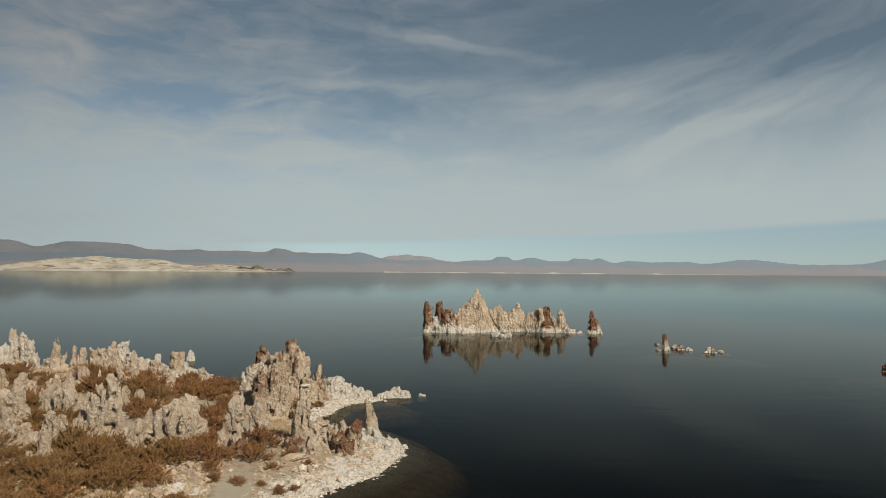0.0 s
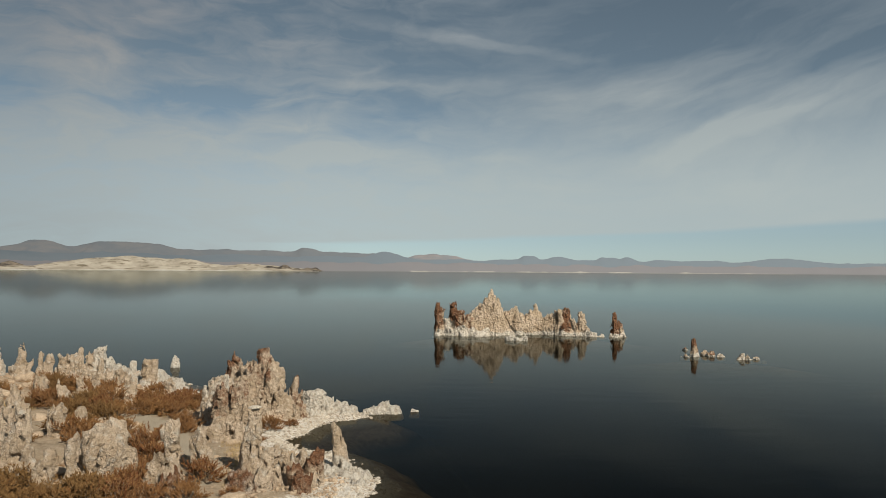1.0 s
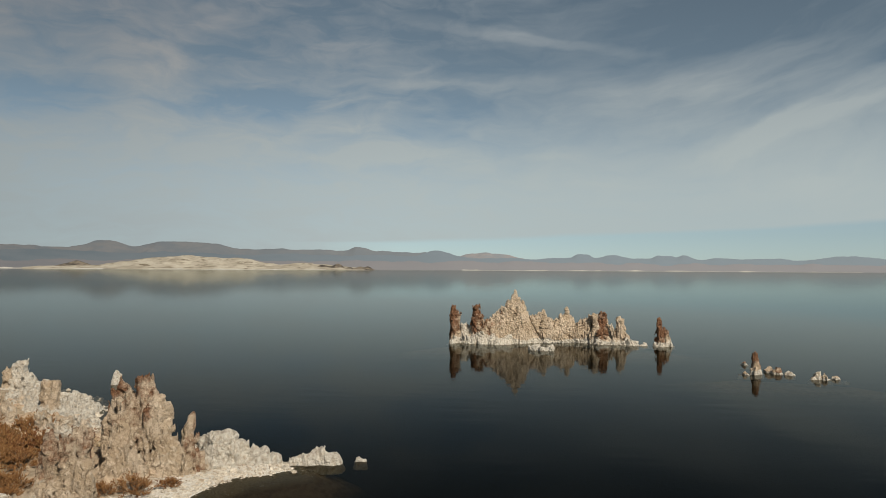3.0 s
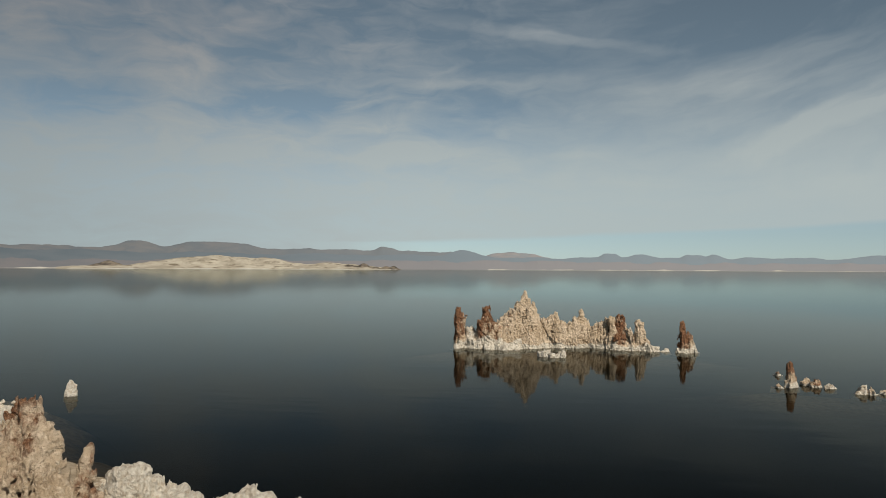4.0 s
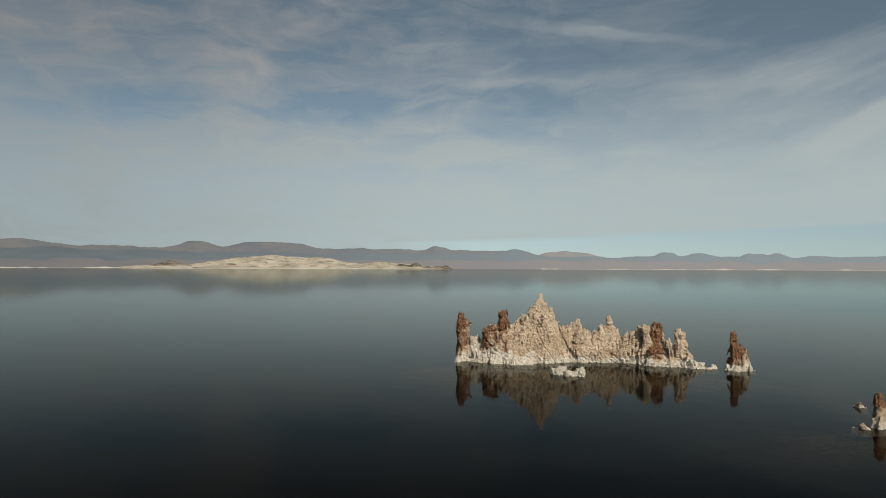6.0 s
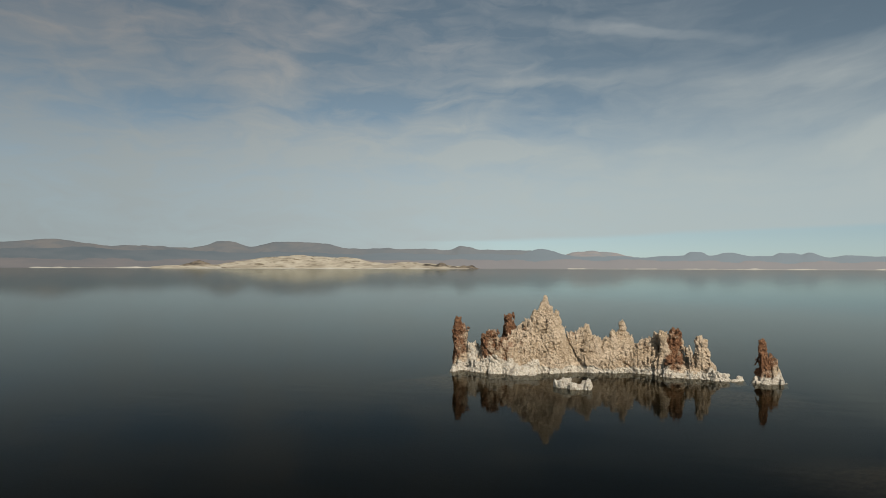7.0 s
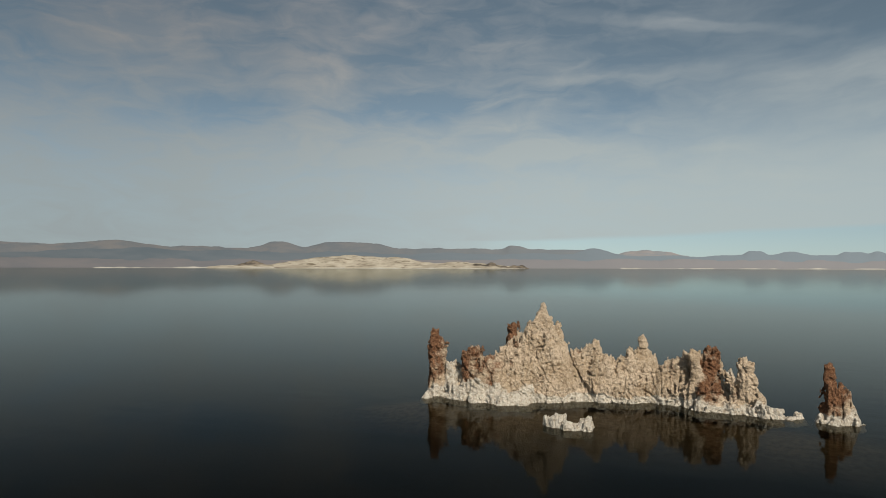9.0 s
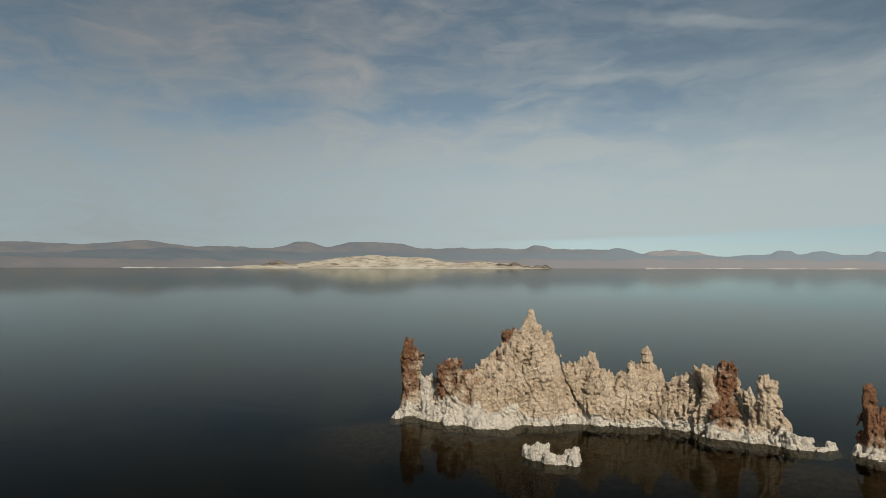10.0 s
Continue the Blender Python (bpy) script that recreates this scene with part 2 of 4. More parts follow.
    n.tree.links.new(mix.outputs[0], out.inputs[0])
    return m


def hill_material(name, a, b, scale, streak=None, east=None, calm=0.65):
    m, n = material(name)
    p = n.add("ShaderNodeTexCoord").outputs["Object"]
    f = n.noise(n.scaled(p, scale, scale, scale * 2.5), 1.0, 6, 0.6)
    c = n.mix(n.step(f, 0.35, 0.65), a, b)
    # thicker haze over the farther eastern hills, put into the colour
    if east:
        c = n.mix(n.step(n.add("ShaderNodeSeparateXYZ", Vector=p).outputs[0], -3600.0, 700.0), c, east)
    if streak:
        lay = n.noise(n.scaled(p, scale * 1.5, scale * 1.5, scale * 14), 1.0, 4, 0.6)
        c = n.mix(n.step(lay, 0.52, 0.68), c, streak)
    b = n.add("ShaderNodeBsdfPrincipled", **{"Base Color": c, "Roughness": 1.0, "Specular IOR Level": 0.0})
    # far haze imitated: normals bent up and towards the viewer to even the shading
    lean = n.vec("SCALE", n.add("ShaderNodeNewGeometry").outputs["Normal"])
    lean.node.inputs[3].default_value = 1.0 - calm
    up = n.vec("NORMALIZE", n.vec("ADD", lean, (0.0, -0.35 * calm, calm)))
    n.tree.links.new(up, b.inputs["Normal"])
    out = n.add("ShaderNodeOutputMaterial")
    n.tree.links.new(b.outputs[0], out.inputs[0])
    return m


TUFA = tufa_material()
WHITE_ROCK = rock_material("salt_rock", (0.27, 0.21, 0.145), (0.72, 0.665, 0.57))
TAN_ROCK = rock_material("tan_rock", (0.28, 0.20, 0.13), (0.55, 0.44, 0.32))
STEM = plant_material("stem", (0.13, 0.085, 0.05), (0.2, 0.145, 0.09), (0.3, 0.23, 0.16))
LEAF = plant_material("dry_leaf", (0.13, 0.047, 0.02), (0.185, 0.09, 0.034), (0.28, 0.155, 0.065))
GOLD_LEAF = plant_material("golden_leaf", (0.145, 0.074, 0.028), (0.165, 0.092, 0.035), (0.215, 0.13, 0.055))
GRASS = plant_material("dry_grass", (0.40, 0.29, 0.14), (0.40, 0.29, 0.14), (0.52, 0.40, 0.22))
SOIL = ground_material()
WATER = water_material()


# ---- shapes ----
TABLE = np.random.RandomState(7).rand(32, 32, 32).astype(np.float32)


def lattice(x, y, z):
    """Smooth value noise in -1..1 at arrays of places."""
    xi, yi, zi = np.floor(x).astype(np.int32), np.floor(y).astype(np.int32), np.floor(z).astype(np.int32)
    fx, fy, fz = x - xi, y - yi, z - zi
    fx, fy, fz = fx * fx * (3 - 2 * fx), fy * fy * (3 - 2 * fy), fz * fz * (3 - 2 * fz)
    a, b, c = xi & 31, yi & 31, zi & 31
    a1, b1, c1 = (a + 1) & 31, (b + 1) & 31, (c + 1) & 31
    lo = (TABLE[a, b, c] * (1 - fx) + TABLE[a1, b, c] * fx) * (1 - fy) + (TABLE[a, b1, c] * (1 - fx) + TABLE[a1, b1, c] * fx) * fy
    hi = (TABLE[a, b, c1] * (1 - fx) + TABLE[a1, b, c1] * fx) * (1 - fy) + (TABLE[a, b1, c1] * (1 - fx) + TABLE[a1, b1, c1] * fx) * fy
    return (lo * (1 - fz) + hi * fz) * 2 - 1


def layered(x, y, z, octaves=4, gain=0.5):
    total, amp, f = 0, 1.0, 1.0
    for i in range(octaves):
        total = total + amp * lattice(x * f + 7.3 * i, y * f + 3.1 * i, z * f + 5.7 * i)
        amp, f = amp * gain, f * 2.03
    return total


def mesh_of(name, verts, faces, mat, attrs=None, smooth=True):
    """A mesh from numpy arrays of places and of faces that all have the same number of corners."""
    me = bpy.data.meshes.new(name)
    verts, faces = np.asarray(verts, np.float32), np.asarray(faces, np.int32)
    k = faces.shape[1]
    me.vertices.add(len(verts))
    me.vertices.foreach_set("co", verts.ravel())
    me.loops.add(faces.size)
    me.loops.foreach_set("vertex_index", faces.ravel())
    me.polygons.add(len(faces))
    me.polygons.foreach_set("loop_start", np.arange(0, faces.size, k, dtype=np.int32))
    me.polygons.foreach_set("loop_total", np.full(len(faces), k, np.int32))
    me.polygons.foreach_set("use_smooth", np.full(len(faces), smooth, bool))
    for key, values in (attrs or {}).items():
        me.attributes.new(key, "FLOAT", "POINT").data.foreach_set("value", np.asarray(values, np.float32))
    me.update(calc_edges=True)
    me.validate()
    me.materials.append(mat)
    return me


def empty(name, where, label, category, group=""):
    ob = new(name)
    ob.location = where
    ob.empty_display_size = 0.2
    return tagged(ob, label, category, group)


def under(name, me, parent, label=""):
    ob = new(name, me)
    ob.parent = parent
    return tagged(ob, label) if label else ob


def spire_field(s, x, y, z, low, jag=None):
    """Signed distance, roughly, to one tapering column. s: x, y, top, foot radius, head radius, rust, white, lean x, lean y, flare, overhang of the head."""
    sx, sy, top, rb, rt, rust, white, lx, ly, flare, head = s
    k = np.clip((z - low) / (top - low), 0, 1)
    wob = 0.10 * np.sin(z * 2.1 + sx * 5) * min(1.0, rt * 3)
    r = rt + (rb - rt) * (1 - k) ** flare
    if head:
        r = r + head * (np.clip((z - top + 0.5) / 0.25, 0, 1) - 0.6 * np.clip(1 - np.abs(z - top + 0.65) / 0.35, 0, 1))
    q = np.hypot(x - sx - lx * k - wob, y - sy - ly * k) - r
    cap = z - top + 0.12 * np.clip(q + r, 0, 2 * rt) ** 2 / (rt + 0.05)
    if jag is not None:
        cap = cap + (jag - 0.33) * min(0.7, rt * 1.9)
    h = np.clip(0.5 + 0.5 * (q - cap) / 0.10, 0, 1)
    return (cap * (1 - h) + q * h + 0.10 * h * (1 - h)) * 0.9


def surface(field, cell, origin):
    """Surface nets: places and quads of the zero surface of a sampled field."""
    inside = field < 0
    nx, ny, nz = field.shape
    count = np.zeros((nx - 1, ny - 1, nz - 1), np.float32)
    acc = np.zeros((nx - 1, ny - 1, nz - 1, 3), np.float32)
    for axis in range(3):
        a = [slice(None)] * 3
        b = [slice(None)] * 3
        a[axis], b[axis] = slice(0, -1), slice(1, None)
        fa, fb = field[tuple(a)], field[tuple(b)]
        cross = inside[tuple(a)] != inside[tuple(b)]
        t = np.where(cross, fa / np.where(cross, fa - fb, 1), 0)
        o1, o2 = [i for i in range(3) if i != axis]
        for d1 in (0, 1):
            for d2 in (0, 1):
                pick = [slice(None)] * 3
                pick[o1] = slice(d1, field.shape[o1] - 1 + d1)
                pick[o2] = slice(d2, field.shape[o2] - 1 + d2)
                c = cross[tuple(pick)]
                count += c
                acc[..., axis] += np.where(c, t[tuple(pick)], 0)
                acc[..., o1] += c * d1
                acc[..., o2] += c * d2
    has = count > 0
    index = np.full(has.shape, -1, np.int32)
    index[has] = np.arange(has.sum())
    cells = np.argwhere(has)
    verts = (cells + acc[has] / count[has][:, None]) * cell + origin
    quads = []
    for axis in range(3):
        o1, o2 = ((1, 2), (2, 0), (0, 1))[axis]
        a = [slice(1, -1)] * 3
        b = [slice(1, -1)] * 3
        a[axis], b[axis] = slice(0, -1), slice(1, None)
        ia, ib = inside[tuple(a)], inside[tuple(b)]
        at = np.argwhere(ia != ib)
        flip = ib[tuple(at.T)]
        base = at + 1
        base[:, axis] = at[:, axis]
        corner = []
        for d1, d2 in ((1, 1), (0, 1), (0, 0), (1, 0)):
            c = base.copy()
            c[:, o1] -= d1
            c[:, o2] -= d2
            corner.append(index[tuple(c.T)])
        q = np.stack(corner, 1)
        q[flip] = q[flip][:, ::-1]
        quads.append(q)
    return verts.astype(np.float32), np.concatenate(quads)


def neighbours(quads):
    """Pairs of faces that share an edge."""
    e = np.sort(np.stack([quads, np.roll(quads, -1, 1)], -1).reshape(-1, 2), 1).astype(np.int64)
    key = e[:, 0] * (quads.max() + 1) + e[:, 1]
    order = np.argsort(key, kind="stable")
    hit = np.flatnonzero(key[order][1:] == key[order][:-1])
    return np.stack([order[hit] // 4, order[hit + 1] // 4], 1)


def pieces(n, pairs):
    """A number for each connected piece."""
    lab = np.arange(n)
    while len(pairs):
        m = np.minimum(lab[pairs[:, 0]], lab[pairs[:, 1]])
        old = lab.copy()
        np.minimum.at(lab, lab[pairs[:, 0]], m)
        np.minimum.at(lab, lab[pairs[:, 1]], m)
        np.minimum.at(lab, pairs.ravel(), np.repeat(m, 2))
        lab = lab[lab]
        if (lab == old).all():
            break
    return lab


def feet(line, h, r, seed, step=0.38):
    """Mounds of a salty foot set close along a line."""
    rng = random.Random(seed)
    made = []
    for (ax, ay), (bx, by) in zip(line, line[1:]):
        n = max(1, round(math.hypot(bx - ax, by - ay) / step))
        for i in range(n):
            k = (i + rng.random() * 0.7) / n
            made.append((ax + (bx - ax) * k, ay + (by - ay) * k + rng.uniform(-0.3, 0.2), h * rng.choice((0.35, 0.6, 0.9, 1.35)) * rng.uniform(0.8, 1.2), r * rng.uniform(0.8, 1.5)))
    return made


def tufa(name, spires, label, category="tufa rock", group="", low=-0.35, cell=0.07, crust=0.35, rough=1.0, join=0.14, apron=(), upright=0.45, pale=0.0, thorns=2, flutes=1.0, cracks=0.5, girth=1.0):
    """A tufa formation: columns melted together, with knobs, flutes and pits; each column a part, the salty foot another.
    apron: flat mounds of the foot: x, y, height, radius."""
    cols = [tuple(s) + (0.0, 0.0, 0.0, 0.0, 1.0, 0.0)[len(s) - 5:] for s in spires]
    cols = [c[:3] + (c[3] * girth, c[4] * girth) + c[5:] for c in cols]
    pick = random.Random(round(cols[0][0] * 100) + len(cols))
    owners = list(range(len(cols)))
    for i, c in enumerate(cols[:]):      # thinner fingers that lean on each column
        for _ in range(thorns if c[2] - low > 0.9 else 0):
            a, out = pick.uniform(0, 6.283), c[3] * pick.uniform(0.45, 0.95)
            top = low + (c[2] - low) * pick.uniform(0.4, 0.93)
            cols.append((c[0] + out * math.cos(a), c[1] + out * math.sin(a), top, pick.uniform(0.14, 0.26), pick.uniform(0.05, 0.11), c[5] * pick.uniform(0.6, 1.2), c[6], c[7] * 0.6, c[8] * 0.6, 0.8, 0.0))
            owners.append(i)
    feet = [(x, y, h, r, r * 0.45, 0.0, 1.0, 0.0, 0.0, 1.0, 0.0) for x, y, h, r in apron]
    every = np.array(cols + feet)
    reach = every[:, 3:5].max(1) + 0.45
    lo = np.array([(every[:, 0] - reach + np.minimum(every[:, 7], 0)).min(), (every[:, 1] - reach + np.minimum(every[:, 8], 0)).min(), low])
    hi = np.array([(every[:, 0] + reach + np.maximum(every[:, 7], 0)).max(), (every[:, 1] + reach + np.maximum(every[:, 8], 0)).max(), every[:, 2].max() + 0.4])
    axes = [np.arange(a, b + cell, cell, dtype=np.float32) for a, b in zip(lo, hi)]
    x, y, z = np.meshgrid(*axes, indexing="ij")
    field = np.full(x.shape, 9.0, np.float32)
    slim = np.ones(x.shape, np.float32)
    fx, fy = x[:, :, 0], y[:, :, 0]
    broken = np.abs(lattice(fx * 2.4, fy * 2.4, fx * 0 + 3.3)) + 0.6 * np.abs(lattice(fx * 6.0, fy * 6.0, fx * 0 + 8.1))
    broken = broken[:, :, None].astype(np.float32)
    for s in cols + feet:
        out = max(s[3], s[4]) + 0.65
        xa, xb = np.searchsorted(axes[0], (s[0] + min(s[7], 0) - out, s[0] + max(s[7], 0) + out))
        ya, yb = np.searchsorted(axes[1], (s[1] + min(s[8], 0) - out, s[1] + max(s[8], 0) + out))
        zb = np.searchsorted(axes[2], s[2] + 0.75)
        box = (slice(xa, xb), slice(ya, yb), slice(0, zb))
        bx, by, bz, old = x[box], y[box], z[box], field[box]
        jag = broken[xa:xb, ya:yb]
        d = spire_field(s, bx, by, bz, low, jag * 0.35 + 0.2 if s[6] >= 1 else jag)
        k = np.clip((bz - low) / (s[2] - low), 0, 1)
        own = np.clip((s[4] + (s[3] - s[4]) * (1 - k)) / 0.55, 0.55, 1.0)
        slim[box] = np.where(d < old, own, slim[box])
        h = np.clip(0.5 + 0.5 * (old - d) / join, 0, 1)
        field[box] = old * (1 - h) + d * h - join * h * (1 - h)
    near = np.abs(field) < 0.5
    px, py, pz = x[near], y[near], z[near]
    knob = layered(px * 1.3, py * 1.3, pz * 1.0, 2) * 0.10
    flute = np.abs(layered(px * 2.8 + 9, py * 2.8, pz * 0.7, 3)) * 0.30 - 0.13
    groove = np.clip(0.16 - np.abs(lattice(px * 2.1 + 3, py * 2.1, pz * 0.55 + 6)), 0, 1) * 1.1
    ridge = (1 - np.abs(layered(px * 4.6 + 17, py * 4.6, pz * 4.6 * upright, 3, 0.6))) * -0.15 + 0.09
    grit = layered(px * 7.5, py * 7.5, pz * 7.5 * upright + 3, 2, 0.75) * 0.085
    pit = np.clip(layered(px * 2.3 + 31, py * 2.3, pz * 2.0, 2) - 0.42, 0, 1) * 0.5
    crack = np.clip(0.07 - np.abs(lattice(px * 1.0 + pz * 0.55 + 13, py * 1.0, pz * 0.5)), 0, 1) * 3.2
    lump = 0.02 - 0.07 * np.abs(layered(px * 3.1 + 5, py * 3.1, pz * 2.6, 2)) + layered(px * 0.9, py * 0.9 + 4, pz * 4.2, 2) * 0.035
    field[near] += (rough * slim[near] * (knob + flutes * (flute + groove + pit) + 0.7 * ridge + grit + cracks * (crack + lump))).astype(np.float32)
    field[:, :, 0] = np.maximum(field[:, :, 0], 0.01)
    for side in (field[0], field[-1], field[:, 0], field[:, -1], field[:, :, -1]):
        np.maximum(side, 0.01, out=side)
    verts, quads = surface(field, cell, lo)
    dist = np.stack([spire_field(s, *verts.T, low) for s in cols + feet], 1)
    weight = np.exp(-np.clip(dist - dist.min(1, keepdims=True), 0, 3) / 0.12)
    weight /= weight.sum(1, keepdims=True)
    rust = weight @ every[:, 5]
    line = crust * (1 + 1.1 * lattice(verts[:, 0] * 0.8, verts[:, 1] * 0.8, verts[:, 2] * 0 + 2) + 0.5 * lattice(verts[:, 0] * 2.3, verts[:, 1] * 2.3, verts[:, 2] * 0 + 5))
    foot = np.clip(1.0 - (verts[:, 2] - line) / (0.9 * crust + 0.05), 0, 1) if crust > 0 else np.zeros(len(verts))
    white = np.maximum(np.maximum(weight @ every[:, 6], foot), pale)
    count = len(spires)
    owner = np.array(owners + [count] * len(feet))[dist.argmin(1)[quads[:, 0]]]
    owner[white[quads].mean(1) > 0.75] = count
    pairs = neighbours(quads)
    whole = pieces(len(quads), pairs)
    size = np.bincount(whole, minlength=len(quads))
    owner[size[whole] < max(60, 0.04 * len(quads))] = -2
    same = owner[pairs[:, 0]] == owner[pairs[:, 1]]
    bits = pieces(len(quads), pairs[same])
    size = np.bincount(bits, minlength=len(quads))
    for i in range(count + 1):
        mine = np.flatnonzero(owner == i)
        if len(mine):
            best = bits[mine][size[bits[mine]].argmax()]
            owner[mine[bits[mine] != best]] = -1
    for _ in range(400):
        a, b = owner[pairs[:, 0]], owner[pairs[:, 1]]
        ga, gb = (a == -1) & (b >= 0), (b == -1) & (a >= 0)
        if not (ga.any() or gb.any()):
            break
        owner[pairs[ga, 0]] = b[ga]
        owner[pairs[gb, 1]] = a[gb]
    where = Vector((float(every[0, 0]), float(every[0, 1]), 0.0))
    root = empty(name, where, label, category, group)
    for i in range(count + 1):
        mine = quads[owner == i]
        if len(mine) < 12:
            continue
        used, faces = np.unique(mine, return_inverse=True)
        me = mesh_of("tufa", verts[used] - np.array(where), faces.reshape(mine.shape), TUFA,
                     {"rust": rust[used], "white": white[used]})
        if i == count:
            under("salt_crust", me, root, "white salt crust at the foot")
        else:
            under("spire", me, root)
    return root


# ---- the lake, its shore and the far land ----
SHORE = [(40, -90), (7, -4), (-1.2, 14), (-3.7, 22.4), (-2.8, 23.8), (-2.0, 25.7), (-1.3, 28.2), (-1.5, 29.6), (-2.7, 31.6),
         (-4.1, 33.2), (-5.8, 34.0), (-6.7, 35.4), (-6.3, 37.4), (-5.6, 39.0), (-4.2, 40.3), (-4.4, 41.3), (-6.4, 42.0),
         (-9.0, 43.0), (-12.5, 44.2), (-16.0, 45.6), (-17.6, 47.6), (-19.2, 49.8), (-22.0, 52.4), (-26.5, 54.6), (-29.5, 52.6),
         (-33.0, 51.8), (-38.5, 54.5), (-55, 57), (-90, 62), (-400, 30), (-400, -500), (90, -500)]
TRAIL = [(-15.5, 36.6), (-13.2, 35.2), (-11.0, 32.6), (-9.3, 30.7), (-8.0, 28.4), (-7.6, 25.5), (-7.0, 22.0), (-6.4, 19.5), (-5.5, 14.0), (-3.0, 4.0)]


def to_line(x, y, line, closed):
    """Distance to a line through points and, for a closed one, whether the place is inside."""
    best, odd = np.full(x.shape, 1e9), np.zeros(x.shape, bool)
    for (ax, ay), (bx, by) in zip(line, line[1:] + (line[:1] if closed else [])):
        if (ax, ay) == (bx, by):
            continue
        dx, dy = bx - ax, by - ay
        t = np.clip(((x - ax) * dx + (y - ay) * dy) / (dx * dx + dy * dy), 0, 1)
        best = np.minimum(best, np.hypot(x - ax - t * dx, y - ay - t * dy))
        if closed and ay != by:
            odd ^= ((ay > y) != (by > y)) & (x < (bx - ax) * (y - ay) / (by - ay) + ax)
    return best, odd


def inland(x, y):
    """Metres from the waterline, positive on land, with an uneven edge."""
    x, y = np.asarray(x, float), np.asarray(y, float)
    d, inside = to_line(x, y, SHORE, True)
    d = np.where(inside, d, -d) - 0.35 * (np.abs(x + 3) < 8)
    return d + 0.35 * layered(x * 0.55, y * 0.55, x * 0, 3) * np.exp(-(d / 4.0) ** 2)


def shore_height(x, y):
    x, y = np.asarray(x, float), np.asarray(y, float)
    d = inland(x, y)
    trail = np.exp(-(to_line(x, y, TRAIL, False)[0] / 1.1) ** 4)
    rise = 0.75 * (1 - np.exp(-np.clip(d, 0, None) / 5.0)) + 0.0015 * np.clip(d - 30, 0, 400)
    bumps = layered(x * 0.45, y * 0.45, x * 0 + 4, 4) * 0.16 + np.abs(layered(x * 1.5, y * 1.5, x * 0 + 1, 3)) * 0.13
    land = rise + bumps * np.clip(d / 2.5, 0, 1) * (1 - 0.85 * trail)
    s = np.clip(-d, 0, 40)
    bed = -0.16 * s - 0.10 * s * s
    for line, r in ((((-4.5, 87.6), (6.5, 89.8), (16.5, 88.3)), 0.6), (((19.5, 69.8), (26.0, 68.2)), 0.3), (((34, 56.5), (37, 56)), 0.5)):
        bed = np.maximum(bed, -0.25 - 0.16 * np.clip(to_line(x, y, list(line), False)[0] - r, 0, 99) - 0.25 * (1 - np.exp(-np.clip(x - 15, 0, 9))))
    return np.where(d > 0, land, np.maximum(bed, -6.0) + layered(x * 1.2, y * 1.2, x * 0, 2) * 0.03 * np.clip(-d, 0, 1))


def spread(lo, hi, step, far):
    """Even steps from lo to hi that grow outwards to -far and far."""
    mid = np.arange(lo, hi + step, step)
    out, gap = [], step
    while (out[-1] if out else 0) < far:
        gap *= 1.22
        out.append((out[-1] if out else 0) + gap)
    out = np.array(out)
    return np.concatenate([(lo - out)[::-1], mid, mid[-1] + out])


def grid(xs, ys):
    x, y = np.meshgrid(xs, ys, indexing="ij")
    i = np.arange(x.size).reshape(x.shape)
    quads = np.stack([i[:-1, :-1], i[1:, :-1], i[1:, 1:], i[:-1, 1:]], -1).reshape(-1, 4)
    return x, y, quads


def make_ground():
    x, y, quads = grid(spread(-44, 4, 0.22, 5400), spread(8, 58, 0.22, 5400))
    z = shore_height(x, y)
    d = inland(x, y)
    f = layered(x * 0.3, y * 0.3, x * 0 + 9, 3)
    trail = np.clip(1.15 - to_line(x, y, TRAIL, False)[0] / 1.0, 0, 1) * (1 - 0.8 * np.exp(-((y - 25.2) / 1.6) ** 2))
    east = np.clip((x + 10.5) / 2.5, 0, 1)
    north = np.clip((y - 44.5) / 2, 0, 1)
    white = np.clip(1.15 - d / (3.0 + 1.2 * f), 0, 1) * np.maximum(east, north) * 0.95
    pan = np.exp(-((x + 8.6) / 0.9) ** 2 - ((y - 21.5) / 0.45) ** 2) + 0.7 * np.exp(-((x + 6.2) / 0.8) ** 2 - ((y - 19.6) / 0.7) ** 2)
    white = np.maximum(white, np.clip(pan * 1.6, 0, 1))
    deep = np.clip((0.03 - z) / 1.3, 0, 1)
    litter = np.clip((d - 4.5) / 3, 0, 1) * np.clip(0.35 + 0.6 * f, 0, 1) * (1 - trail)
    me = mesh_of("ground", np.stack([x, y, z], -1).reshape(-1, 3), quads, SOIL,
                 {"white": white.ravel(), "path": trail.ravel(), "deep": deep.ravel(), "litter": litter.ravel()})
    return tagged(new("ground", me), "grey-tan lake shore with salt-white margin and trodden path", "ground", kind="structure")


def make_water():
    x, y, quads = grid(spread(-60, 60, 6, 5600), spread(0, 120, 6, 5600))
    me = mesh_of("water", np.stack([x, y, x * 0], -1).reshape(-1, 3), quads, WATER)
    return tagged(new("water", me), "still dark lake water that mirrors sky and rocks", "water", kind="structure")


